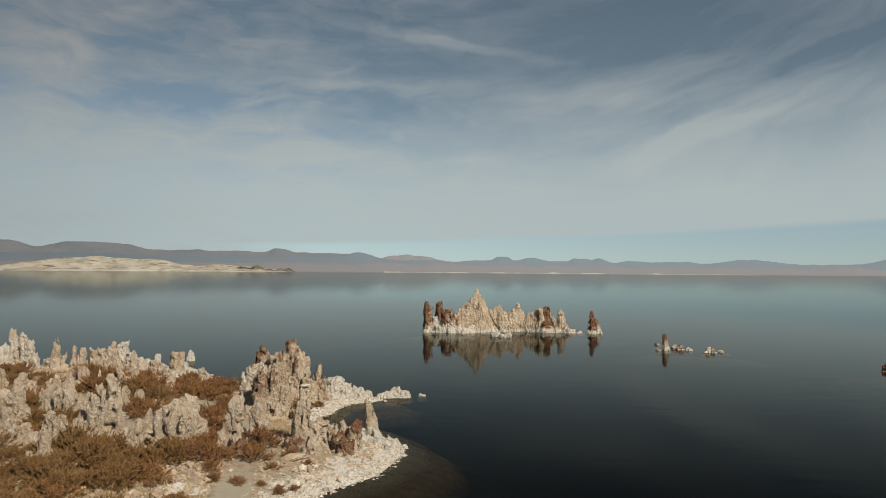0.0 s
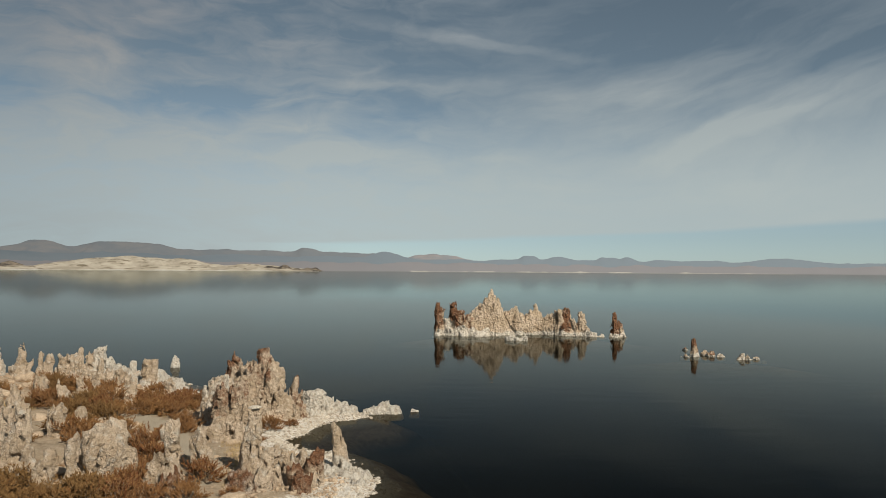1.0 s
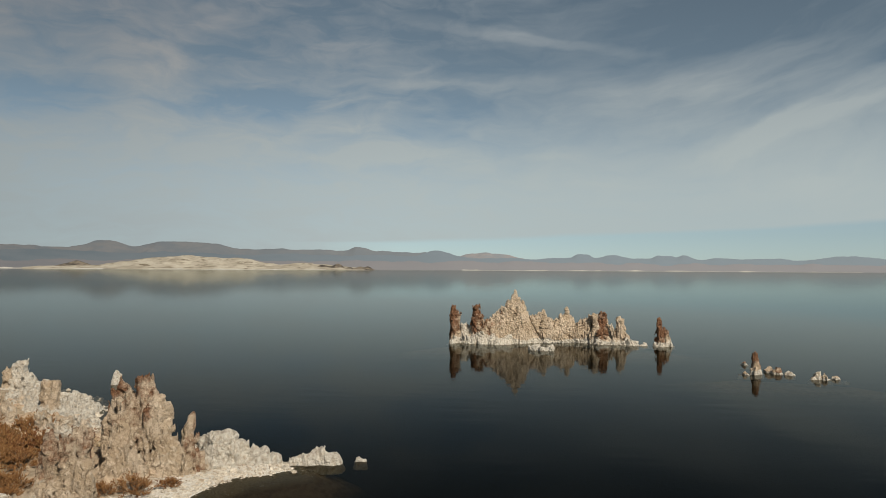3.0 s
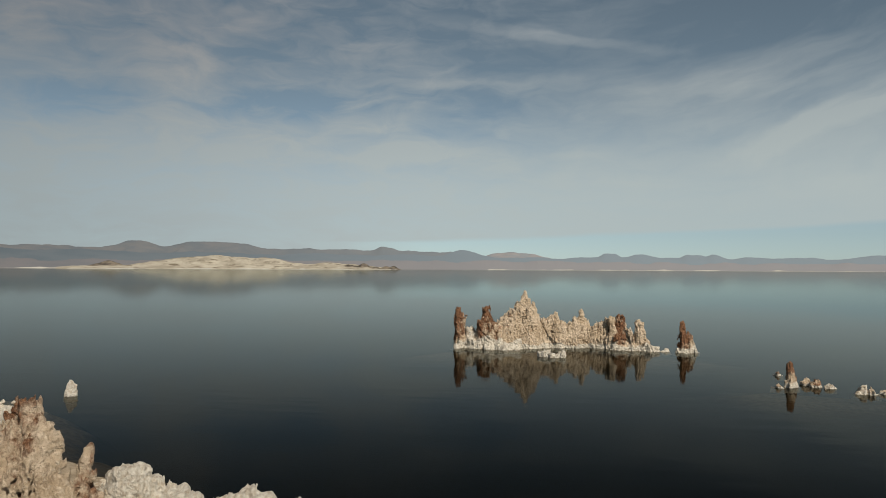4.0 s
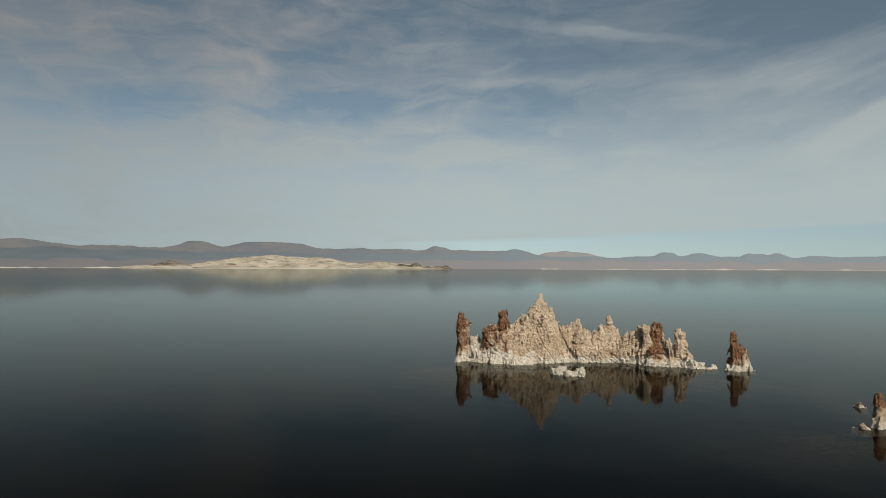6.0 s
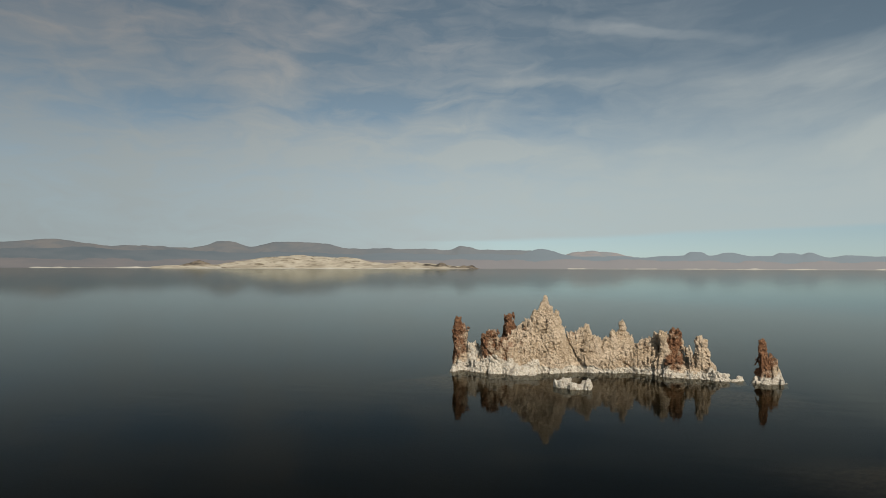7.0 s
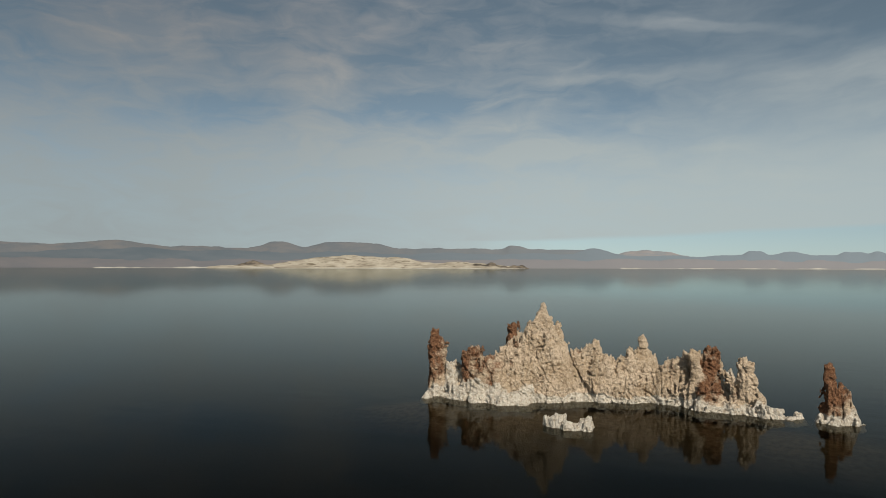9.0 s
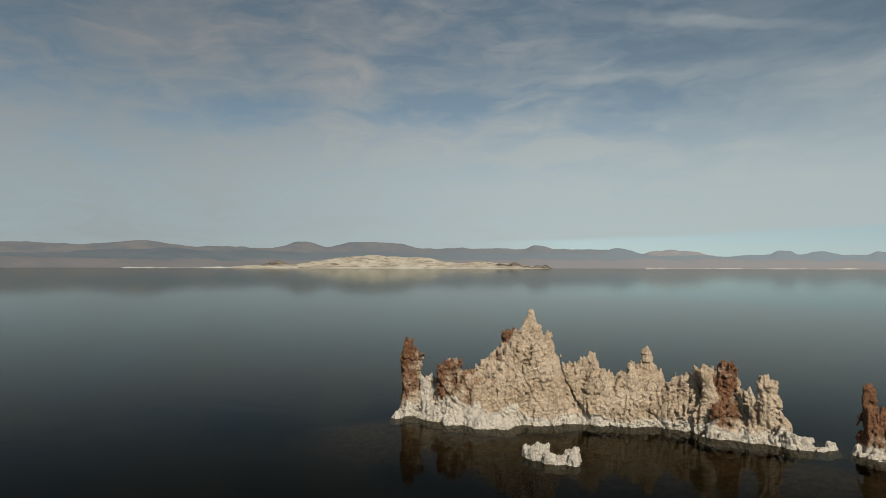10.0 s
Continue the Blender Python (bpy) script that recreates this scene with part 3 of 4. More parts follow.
def far_hills(name, label, mat, radius, az0, az1, level, hills, front, back, ravine, seed, eye=7.7, power=1.0, fine=0.006):
    """A range seen at its distance: level gives the crest's angle over the horizon at both ends and the middle, hills adds
    (bearing, angle, half width, flatness) to it."""
    a = np.arange(az0, az1, 0.09)
    crest = np.interp(a, [az0, 0.5 * (az0 + az1), az1], level)
    for at, up, wide, flat in hills:
        crest = crest + up * np.exp(-np.abs((a - at) / wide) ** flat)
    crest = crest + 0.055 * layered(a * 0.9 + seed, a * 0, a * 0, 5, 0.6)
    u = np.concatenate([np.linspace(-1, 0, 22), np.linspace(0.12, 1, 6)])
    bearing, v = np.meshgrid(np.radians(a), u, indexing="ij")
    top = np.maximum(eye + radius * np.tan(np.radians(crest)), 1.0)[:, None]
    r = radius + np.where(v < 0, v * front, v * back)
    px, py = r * np.sin(bearing), r * np.cos(bearing)
    cut = 1 - ravine * np.abs(layered(px * fine + seed, py * fine, px * 0, 4)) * np.sin(np.pi * np.clip(np.abs(v), 0, 1)) ** 0.7
    z = top * np.cos(0.5 * np.pi * np.clip(np.abs(v), 0, 1)) ** (1.35 * power) * cut - 1.5 * np.abs(v)
    i = np.arange(z.size).reshape(z.shape)
    quads = np.stack([i[:-1, :-1], i[1:, :-1], i[1:, 1:], i[:-1, 1:]], -1).reshape(-1, 4)[:, ::-1]
    me = mesh_of(name, np.stack([px, py, z], -1).reshape(-1, 3), quads, mat)
    return tagged(new(name, me), label, "hills", kind="structure")


make_ground()
make_water()
# hill and plain colours hold painted haze: blue-grey, and paler eastward
HAZY_SLATE = hill_material("hazy_slate_hill", (0.100, 0.126, 0.150), (0.120, 0.142, 0.164), 0.004, east=(0.205, 0.25, 0.29), calm=0.92)
HAZY_UMBER = hill_material("hazy_grey_hill", (0.128, 0.146, 0.166), (0.165, 0.168, 0.175), 0.005, east=(0.20, 0.228, 0.254), calm=0.8)
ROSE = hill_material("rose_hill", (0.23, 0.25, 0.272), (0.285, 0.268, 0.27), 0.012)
HAZY_PLAIN = hill_material("sage_plain", (0.134, 0.142, 0.158), (0.163, 0.160, 0.170), 0.003, east=(0.255, 0.256, 0.272))
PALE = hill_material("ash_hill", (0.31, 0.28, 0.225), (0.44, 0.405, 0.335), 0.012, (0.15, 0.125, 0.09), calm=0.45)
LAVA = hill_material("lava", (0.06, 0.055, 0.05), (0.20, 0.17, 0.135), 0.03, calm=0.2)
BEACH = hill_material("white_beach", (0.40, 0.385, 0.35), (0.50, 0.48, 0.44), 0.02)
far_hills("mountain_range", "haze-tinted grey-brown volcanic mountains beyond the lake", HAZY_UMBER, 5050, -75, -4, (1.5, 1.53, 1.36),
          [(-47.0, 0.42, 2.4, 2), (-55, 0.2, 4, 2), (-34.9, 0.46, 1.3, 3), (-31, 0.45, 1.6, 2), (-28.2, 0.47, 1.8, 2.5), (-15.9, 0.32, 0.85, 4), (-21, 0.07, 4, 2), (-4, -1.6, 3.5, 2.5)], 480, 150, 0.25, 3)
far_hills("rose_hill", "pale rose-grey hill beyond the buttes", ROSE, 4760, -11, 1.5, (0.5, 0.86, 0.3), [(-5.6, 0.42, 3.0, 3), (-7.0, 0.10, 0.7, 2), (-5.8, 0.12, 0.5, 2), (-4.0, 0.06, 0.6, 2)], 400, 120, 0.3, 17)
far_hills("foothills", "dark haze-tinted slate foothills and flat-topped buttes across the lake", HAZY_SLATE, 4490, -75, 50, (0.85, 1.08, 0.36),
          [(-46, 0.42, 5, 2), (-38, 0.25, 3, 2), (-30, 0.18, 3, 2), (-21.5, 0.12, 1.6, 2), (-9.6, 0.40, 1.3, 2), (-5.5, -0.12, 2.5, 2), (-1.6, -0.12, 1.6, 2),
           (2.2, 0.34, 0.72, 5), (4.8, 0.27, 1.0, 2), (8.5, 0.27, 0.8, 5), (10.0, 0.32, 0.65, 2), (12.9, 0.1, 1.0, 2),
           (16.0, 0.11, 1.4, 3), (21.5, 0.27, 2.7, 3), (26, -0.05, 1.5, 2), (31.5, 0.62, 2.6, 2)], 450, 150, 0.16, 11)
far_hills("sage_plain", "haze-paled rose-brown sage plain along the far shore", HAZY_PLAIN, 4300, -75, 50, (0.62, 0.60, 0.30), [(-58, 0.15, 4, 2), (-8, 0.05, 9, 2)], 380, 100, 0.15, 5)
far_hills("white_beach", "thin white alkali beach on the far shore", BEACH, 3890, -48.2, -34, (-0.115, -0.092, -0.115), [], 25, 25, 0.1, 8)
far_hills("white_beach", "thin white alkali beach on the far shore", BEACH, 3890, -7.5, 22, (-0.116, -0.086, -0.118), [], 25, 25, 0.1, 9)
far_hills("white_beach", "thin tan beach on the far shore", HAZY_PLAIN, 3880, -62, -49.2, (-0.11, -0.095, -0.115), [], 25, 25, 0.1, 10)


def far_island():
    """Pale ash hills of the island, with a dark lava point at its end and a low dark knoll behind."""
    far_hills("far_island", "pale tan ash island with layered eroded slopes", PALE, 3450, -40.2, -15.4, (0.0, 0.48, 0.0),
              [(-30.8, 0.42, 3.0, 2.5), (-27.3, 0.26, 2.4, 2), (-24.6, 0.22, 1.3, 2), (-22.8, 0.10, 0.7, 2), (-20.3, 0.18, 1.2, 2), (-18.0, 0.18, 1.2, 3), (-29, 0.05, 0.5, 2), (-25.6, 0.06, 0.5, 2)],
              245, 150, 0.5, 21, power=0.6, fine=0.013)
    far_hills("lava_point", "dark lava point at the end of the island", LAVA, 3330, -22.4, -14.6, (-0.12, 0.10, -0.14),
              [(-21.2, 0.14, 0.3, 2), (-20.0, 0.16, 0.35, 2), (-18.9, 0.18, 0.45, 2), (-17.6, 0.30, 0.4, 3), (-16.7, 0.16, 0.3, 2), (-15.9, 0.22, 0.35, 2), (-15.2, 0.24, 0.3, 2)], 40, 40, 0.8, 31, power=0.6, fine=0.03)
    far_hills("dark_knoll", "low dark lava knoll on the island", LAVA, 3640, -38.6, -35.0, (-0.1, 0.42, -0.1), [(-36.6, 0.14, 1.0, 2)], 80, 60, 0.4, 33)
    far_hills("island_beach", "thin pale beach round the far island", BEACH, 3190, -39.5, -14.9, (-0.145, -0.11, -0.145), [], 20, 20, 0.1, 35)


far_island()


# ---- tufa islands in the lake ----
def lake_towers():
    tufa("tufa_island", [
        (-4.91, 88.0, 3.21, 0.54, 0.46, 0.7, 0, 0, 0, 1, 0.03), (-5.18, 88.0, 3.94, 0.46, 0.21, 0.9), (-4.01, 88.0, 1.89, 0.63, 0.42, 0.1, 0.6),
        (-3.49, 87.8, 1.54, 0.58, 0.42, 0, 0.8), (-2.36, 87.4, 2.94, 0.75, 0.55, 0.72, 0, 0, 0.1, 1, 0.04), (-2.73, 87.3, 2.71, 0.58, 0.4, 0.7),
        (-1.74, 87.4, 2.55, 0.68, 0.42, 0.5), (-1.31, 87.7, 2.63, 0.85, 0.42, 0.65), (-0.87, 88.0, 3.18, 0.88, 0.23, 0.15),
        (-0.34, 88.2, 3.28, 1.0, 0.36, 0.55), (0.20, 88.4, 3.65, 1.08, 0.44, 0.3), (-1.94, 87.5, 1.76, 1.1, 0.75, 0.62),
        (-0.62, 88.3, 1.96, 1.43, 1.02, 0.25), (0.33, 88.8, 2.52, 1.68, 1.12, 0.05), (-0.94, 87.7, 2.22, 1, 0.6, 0.5),
        (-3.04, 87.5, 1.39, 0.6, 0.4, 0.3, 0.3), (-0.01, 88.3, 2.91, 1.1, 0.6, 0.1),
    ], "tan limestone crag with rusty spires rising from the lake", group="tufa crag", crust=0.6, cell=0.05, upright=1.2, rough=0.8, thorns=1, join=0.2, flutes=0.55, cracks=1.0,
        apron=[(-4.9, 87.8, 0.65, 0.85), (-5.0, 86.5, 0.28, 0.45)] + feet([(-5.2, 87.65), (-4.3, 87.7), (-2.9, 86.9), (-1.7, 86.7), (-0.6, 86.4), (0.6, 86.9), (1.4, 88.0)], 0.5, 0.5, 1))
    tufa("tufa_island", [
        (1.38, 88.9, 5.60, 1.55, 0.12, 0, 0, 0, 0, 1.2), (1.06, 88.8, 5.02, 0.97, 0.18), (0.73, 88.7, 4.59, 1.07, 0.25, 0.1),
        (1.68, 88.9, 4.87, 0.97, 0.19), (2.09, 89.0, 3.79, 0.97, 0.4), (2.44, 89.1, 3.24, 0.87, 0.4), (2.91, 89.4, 2.26, 0.67, 0.4, 0.2),
        (3.14, 89.5, 2.83, 0.5, 0.3, 0.5, 0, 0, 0, 1, 0.03), (3.83, 89.5, 3.15, 0.49, 0.25, 0.1, 0, 0, 0, 1, 0.05),
        (4.37, 89.5, 3.49, 0.82, 0.2, 0, 0, 0, 0, 0.95), (4.90, 89.6, 2.61, 0.67, 0.4, 0.15), (5.40, 89.9, 2.55, 0.62, 0.36, 0.45),
        (5.99, 90.0, 2.54, 0.67, 0.38), (6.30, 90.3, 2.97, 0.67, 0.32, 0, 0, 0, 0, 1, 0.03), (6.83, 90.8, 3.75, 0.75, 0.2, 0.05, 0, 0, 0, 1.2), (6.70, 90.8, 3.5, 0.5, 0.2, 0.05),
        (7.34, 90.8, 2.69, 0.57, 0.25), (3.32, 89.7, 1.45, 0.97, 0.7, 0.1), (4.58, 89.8, 1.53, 1.07, 0.75), (5.91, 90.1, 1.58, 1.07, 0.75),
        (6.93, 90.6, 1.85, 0.97, 0.6), (7.73, 90.6, 1.83, 0.87, 0.5), (1.65, 88.9, 4.07, 1.3, 0.6), (0.97, 88.7, 3.77, 1.3, 0.6, 0.05),
    ], "tan limestone crag with a tall pointed peak in the lake", group="tufa crag", crust=0.24, cell=0.05, upright=1.2, rough=0.8, thorns=1, join=0.2, flutes=0.55, cracks=1.0,
        apron=feet([(1.3, 88.0), (2.9, 88.9), (4.5, 89.4), (6.0, 89.9), (7.6, 90.1)], 0.4, 0.42, 2))
    tufa("tufa_island", [
        (8.08, 90.3, 2.23, 0.6, 0.36, 0.4), (8.63, 90.3, 2.51, 0.6, 0.36, 0.42, 0, 0, 0, 1, 0.04), (9.05, 90.2, 2.60, 0.48, 0.3, 0.3),
        (9.60, 89.6, 3.04, 0.36, 0.30, 0.05, 0, 0, 0, 1, 0.08), (9.19, 90.3, 2.95, 0.48, 0.33, 0.5, 0, 0, 0, 1, 0.05),
        (10.40, 90.3, 3.21, 0.85, 0.34, 0.85, 0, 0, 0, 1, 0.07), (9.99, 90.4, 2.77, 0.56, 0.32, 0.8), (10.39, 89.4, 1.48, 1.01, 0.58, 0.85),
        (10.90, 90.5, 2.50, 0.46, 0.14, 0.1), (11.41, 91.0, 1.92, 0.41, 0.24, 0.2, 0.5), (11.24, 89.5, 0.95, 0.66, 0.4, 0.5),
        (12.19, 89.2, 2.74, 0.6, 0.36, 0.15, 0, 0, 0, 1.3, 0.08), (11.78, 89.3, 1.6, 0.3, 0.15, 0.5), (12.75, 88.9, 0.95, 0.45, 0.28),
        (8.41, 90.3, 1.35, 0.91, 0.68), (9.47, 90.2, 1.69, 0.96, 0.63, 0.15), (11.41, 89.0, 0.66, 0.76, 0.48, 0.2, 0.3),
    ], "tan limestone ridge with a rusty spire in the lake", group="tufa crag", crust=0.36, cell=0.05, upright=1.2, rough=0.8, thorns=1, join=0.2, flutes=0.55, cracks=1.0,
        apron=feet([(7.4, 90.1), (9.0, 90.1), (10.2, 89.1), (11.5, 88.9), (13.0, 88.5)], 0.4, 0.42, 3)
        + feet([(13.0, 88.4), (13.9, 88.3)], 0.5, 0.4, 4, 0.3) + feet([(13.9, 88.3), (14.9, 88.6)], 0.24, 0.32, 5, 0.28))
    tufa("tufa_tower", [(16.25, 88.4, 1.8, 0.46, 0.36, 0.95, 0, 0.05, 0), (16.05, 88.4, 2.9, 0.38, 0.22, 1.0, 0, -0.06, 0), (16.72, 88.3, 1.7, 0.34, 0.2, 0.35)],
         "dark rusty limestone pillar with a white foot in the lake", "tufa tower", "tufa towers", crust=0.25, cell=0.06,
         apron=[(15.75, 88.2, 0.35, 0.5), (16.85, 88.1, 0.75, 0.5), (16.25, 87.8, 0.25, 0.55)])
    tufa("tufa_tower", [(-4.3, 101.7, 3.2, 0.8, 0.45, 0.9), (-4.0, 101.9, 2.3, 0.7, 0.3, 0.8)],
         "dark rusty limestone tower in the lake behind the crag", "tufa tower", "tufa towers", cell=0.08, apron=[(-4.2, 101.6, 0.5, 1.0)])
    tufa("tufa_rock", [(3.7, 82.2, 0.62, 0.42, 0.34, 0, 1), (4.3, 81.8, 0.34, 0.45, 0.3, 0, 1), (5.1, 82.0, 0.55, 0.42, 0.36, 0, 1), (3.35, 82.4, 0.42, 0.36, 0.28, 0, 1), (4.75, 81.8, 0.28, 0.4, 0.25, 0, 1)],
         "low white salt-crusted rock in the water before the crag", "rock", "white lake rocks", cell=0.05, crust=0, rough=0.8, thorns=0, flutes=0.6)
    tufa("tufa_tower", [(20.35, 70.0, 1.62, 0.42, 0.10, 0.75, 0, -0.08, 0, 0.85), (20.15, 69.8, 0.55, 0.4, 0.2, 0.3, 0.3), (20.6, 70.0, 0.45, 0.3, 0.15, 0.5)],
         "short pointed brown limestone pillar in shallow water", "tufa tower", "tufa towers", cell=0.045, crust=0.2, rough=0.7)
    rng = random.Random(8)
    for x, y, h, r, w, note in ((21.5, 70.9, 0.55, 0.3, 0.45, "small salt-stained rock beside the lake pillar"), (22.05, 70.4, 0.48, 0.32, 0.1, "small salt-stained rock beside the lake pillar"),
                                (22.65, 69.8, 0.2, 0.22, 0.7, "small salt-stained rock beside the lake pillar"), (20.8, 75.0, 0.3, 0.28, 0.0, "dark rock awash behind the lake pillar"),
                                (19.4, 69.3, 0.22, 0.3, 0.3, "small salt-stained rock beside the lake pillar"),
                                (24.0, 68.2, 0.52, 0.34, 0.75, "low grey-white rock in open water"), (24.4, 68.0, 0.38, 0.36, 0.5, "low grey-white rock in open water"),
                                (25.4, 68.4, 0.26, 0.28, 0.5, "low grey-white rock in open water"), (25.9, 68.2, 0.1, 0.18, 0.4, "low grey-white rock in open water")):
        bits = [(x, y, h, r, r * 0.35, 0.75 * (1 - w), w)]
        for _ in range(3):
            bits.append((x + rng.uniform(-1, 1) * r * 1.2, y + rng.uniform(-1, 1) * r, h * rng.uniform(0.3, 0.7), r * 0.7, r * 0.3, 0.7 * (1 - w), w * rng.uniform(0.5, 1.2)))
        tufa("tufa_rock", bits, note, "rock", "small lake rocks", cell=0.042, crust=0.06, rough=0.75)
    tufa("tufa_rock", [(34.6, 56.6, 0.55, 0.55, 0.35, 1.0), (35.4, 56.4, 0.6, 0.6, 0.35, 0.9), (33.8, 56.0, 0.15, 0.3, 0.2, 1.0)],
         "dark brown rocks awash in the lake", "rock", "small lake rocks", cell=0.06, crust=0.0, rough=0.7)
    tufa("tufa_rock", [(-23.05, 56.8, 1.05, 0.34, 0.05, 0, 1, 0.05, 0), (-22.85, 56.8, 0.4, 0.25, 0.1, 0, 1)],
         "white salt-crusted rock standing alone in the lake", "rock", "white lake rocks", cell=0.05, crust=0, rough=0.6)


lake_towers()


# ---- tufa on the shore ----
def shore_towers():
    tall = "slender pale limestone spire on the shore"
    clump = "cluster of pale fluted limestone columns on the shore"
    tufa("tufa_tower", [(-33.0, 48.6, 3.3, 0.55, 0.16, 0.0, 0.4), (-33.6, 48.6, 2.2, 0.6, 0.4, 0, 0.95), (-32.5, 48.6, 2.2, 0.45, 0.2, 0, 0.7),
                        (-31.8, 48.2, 2.85, 0.4, 0.16), (-31.3, 48.0, 2.5, 0.4, 0.2), (-30.8, 47.8, 1.7, 0.35, 0.2)],
         "white-capped cluster of limestone spires on the shore", "tufa tower", "shore towers", crust=0, pale=0.6)
    tufa("tufa_tower", [(-28.8, 47.2, 2.95, 0.5, 0.13, 0, 0, 0, 0, 0.7), (-28.3, 47.2, 1.7, 0.4, 0.2), (-29.3, 47.2, 1.4, 0.4, 0.2)], tall, "tufa tower", "shore towers", crust=0, pale=0.4, girth=0.84)
    tufa("tufa_tower", [(-27.5, 47.2, 2.55, 0.24, 0.10), (-26.95, 47.2, 2.15, 0.42, 0.22), (-27.2, 47.2, 1.6, 0.5, 0.3)], tall, "tufa tower", "shore towers", crust=0, pale=0.4, girth=0.84)
    tufa("tufa_tower", [(-26.6, 48.2, 2.05, 0.55, 0.4), (-26.0, 48.2, 1.95, 0.55, 0.4), (-25.5, 48.0, 1.5, 0.45, 0.3)], "rounded pale limestone stump on the shore", "tufa tower", "shore towers", crust=0, pale=0.4, girth=0.84)
    tufa("tufa_tower", [(-23.9, 45.9, 2.95, 0.34, 0.11), (-23.6, 45.9, 1.8, 0.4, 0.2), (-24.3, 45.9, 1.3, 0.4, 0.2)], tall, "tufa tower", "shore towers", crust=0, pale=0.4, girth=0.84)
    tufa("tufa_tower", [(-27.0, 52.9, 2.05, 0.7, 0.34, 0, 0.75, 0.15, 0), (-27.5, 52.8, 1.5, 0.6, 0.3), (-25.9, 52.8, 1.25, 0.6, 0.35, 0, 1), (-25.3, 52.5, 0.8, 0.5, 0.3, 0, 1)],
         "white salt-crusted rock with a leaning head at the waterside", "tufa tower", "shore towers", crust=0.5)
    tufa("tufa_tower", [(-22.3, 45.5, 2.15, 0.32, 0.10), (-21.85, 45.5, 1.5, 0.35, 0.18), (-22.7, 45.4, 1.3, 0.35, 0.2)], tall, "tufa tower", "shore towers", crust=0, pale=0.4, girth=0.84)
    tufa("tufa_rock", [(-22.6, 49.8, 1.4, 0.28, 0.2, 0, 1)], "stubby white salt pillar by the water", "rock", "white shore rocks", cell=0.05, crust=0, pale=0.4, girth=0.84, rough=0.6)
    tufa("tufa_rock", [(-20.4, 49.3, 0.95, 0.5, 0.3, 0, 1), (-21.2, 49.5, 0.75, 0.4, 0.25, 0, 0.9)], "low white salt boulder by the water", "rock", "white shore rocks", cell=0.052, crust=0, pale=0.4, girth=0.84)
    tufa("tufa_tower", [(-19.8, 46.5, 2.05, 0.40, 0.26, 0.15), (-19.45, 46.5, 1.95, 0.36, 0.24, 0.1)], "square-topped tan tower on a white ledge", "tufa tower", "shore towers", crust=0.75,
         apron=[(-19.6, 46.4, 0.7, 0.8)])
    tufa("salt_ledge", [(-24.0, 50.0, 0.85, 1.3, 0.8, 0, 0.7), (-22.3, 48.3, 0.8, 1.5, 1.0, 0, 0.6), (-20.3, 47.4, 0.75, 1.5, 1.0, 0, 0.8), (-18.6, 46.6, 0.48, 1.3, 0.8, 0, 1), (-16.8, 45.6, 0.32, 1.0, 0.6, 0, 1), (-21.3, 50.0, 0.5, 1.3, 0.9, 0, 1), (-19.3, 48.8, 0.4, 1.0, 0.7, 0, 1)],
         "layered white salt ledge along the water", "ledge", cell=0.09, crust=0.3, rough=0.8, join=0.4)
    # fluted columns among the brush
    tufa("tufa_tower", [(-14.27, 26.2, 2.89, 0.28, 0.14), (-13.98, 26.1, 3.16, 0.28, 0.15), (-13.67, 26.0, 3.34, 0.3, 0.16), (-13.39, 25.9, 3.29, 0.28, 0.15), (-13.10, 25.8, 3.11, 0.28, 0.14), (-13.61, 25.9, 1.78, 0.75, 0.45), (-12.75, 25.5, 1.88, 0.4, 0.2), (-14.38, 26.2, 1.86, 0.45, 0.25), (-12.96, 25.3, 1.53, 0.5, 0.3)],
         clump, "tufa tower", "shore towers", crust=0, pale=0.4, girth=0.84, cell=0.052)
    tufa("tufa_tower", [(-17.35, 29.7, 2.15, 0.34, 0.24), (-17.9, 29.8, 2.2, 0.0, 0.32), (-18.5, 30.0, 2.1, 0.42, 0.34), (-17.2, 29.5, 1.0, 0.5, 0.3)], "pale limestone arch of two columns in the brush", "tufa tower", "shore towers", crust=0, pale=0.4, girth=0.84, cell=0.052)
    tufa("tufa_tower", [(-11.9, 25.3, 1.9, 0.5, 0.14), (-12.1, 25.1, 1.5, 0.4, 0.15)], "low pointed limestone tower in the brush", "tufa tower", "shore towers", crust=0, pale=0.4, girth=0.84, cell=0.052)
    tufa("tufa_tower", [(-11.2, 25.4, 2.35, 0.36, 0.13), (-10.95, 26.3, 2.2, 0.4, 0.16), (-10.7, 26.2, 1.3, 0.4, 0.2)],
         clump, "tufa tower", "shore towers", crust=0, pale=0.4, girth=0.84, cell=0.052)
    tufa("tufa_tower", [(-19.6, 29.4, 2.9, 0.42, 0.28), (-20.1, 29.2, 2.3, 0.45, 0.25), (-19.2, 29.2, 1.6, 0.45, 0.25), (-20.8, 29.4, 2.6, 0.4, 0.25)], clump, "tufa tower", "shore towers", crust=0, pale=0.4, girth=0.84)
    tufa("tufa_tower", [(-14.2, 22.9, 2.0, 0.42, 0.12), (-14.55, 22.9, 1.3, 0.34, 0.15)], "small pale limestone tower with a splayed foot", "tufa tower", "shore towers", crust=0, pale=0.4, girth=0.84, cell=0.052)
    tufa("tufa_tower", [(-11.5, 30.2, 1.3, 0.45, 0.24), (-11.1, 30.1, 1.1, 0.4, 0.2), (-12.0, 30.4, 1.3, 0.45, 0.2), (-12.6, 30.6, 1.2, 0.45, 0.2)], "low tan limestone block in the brush", "tufa tower", "shore towers", crust=0, pale=0.4, girth=0.84, cell=0.052)
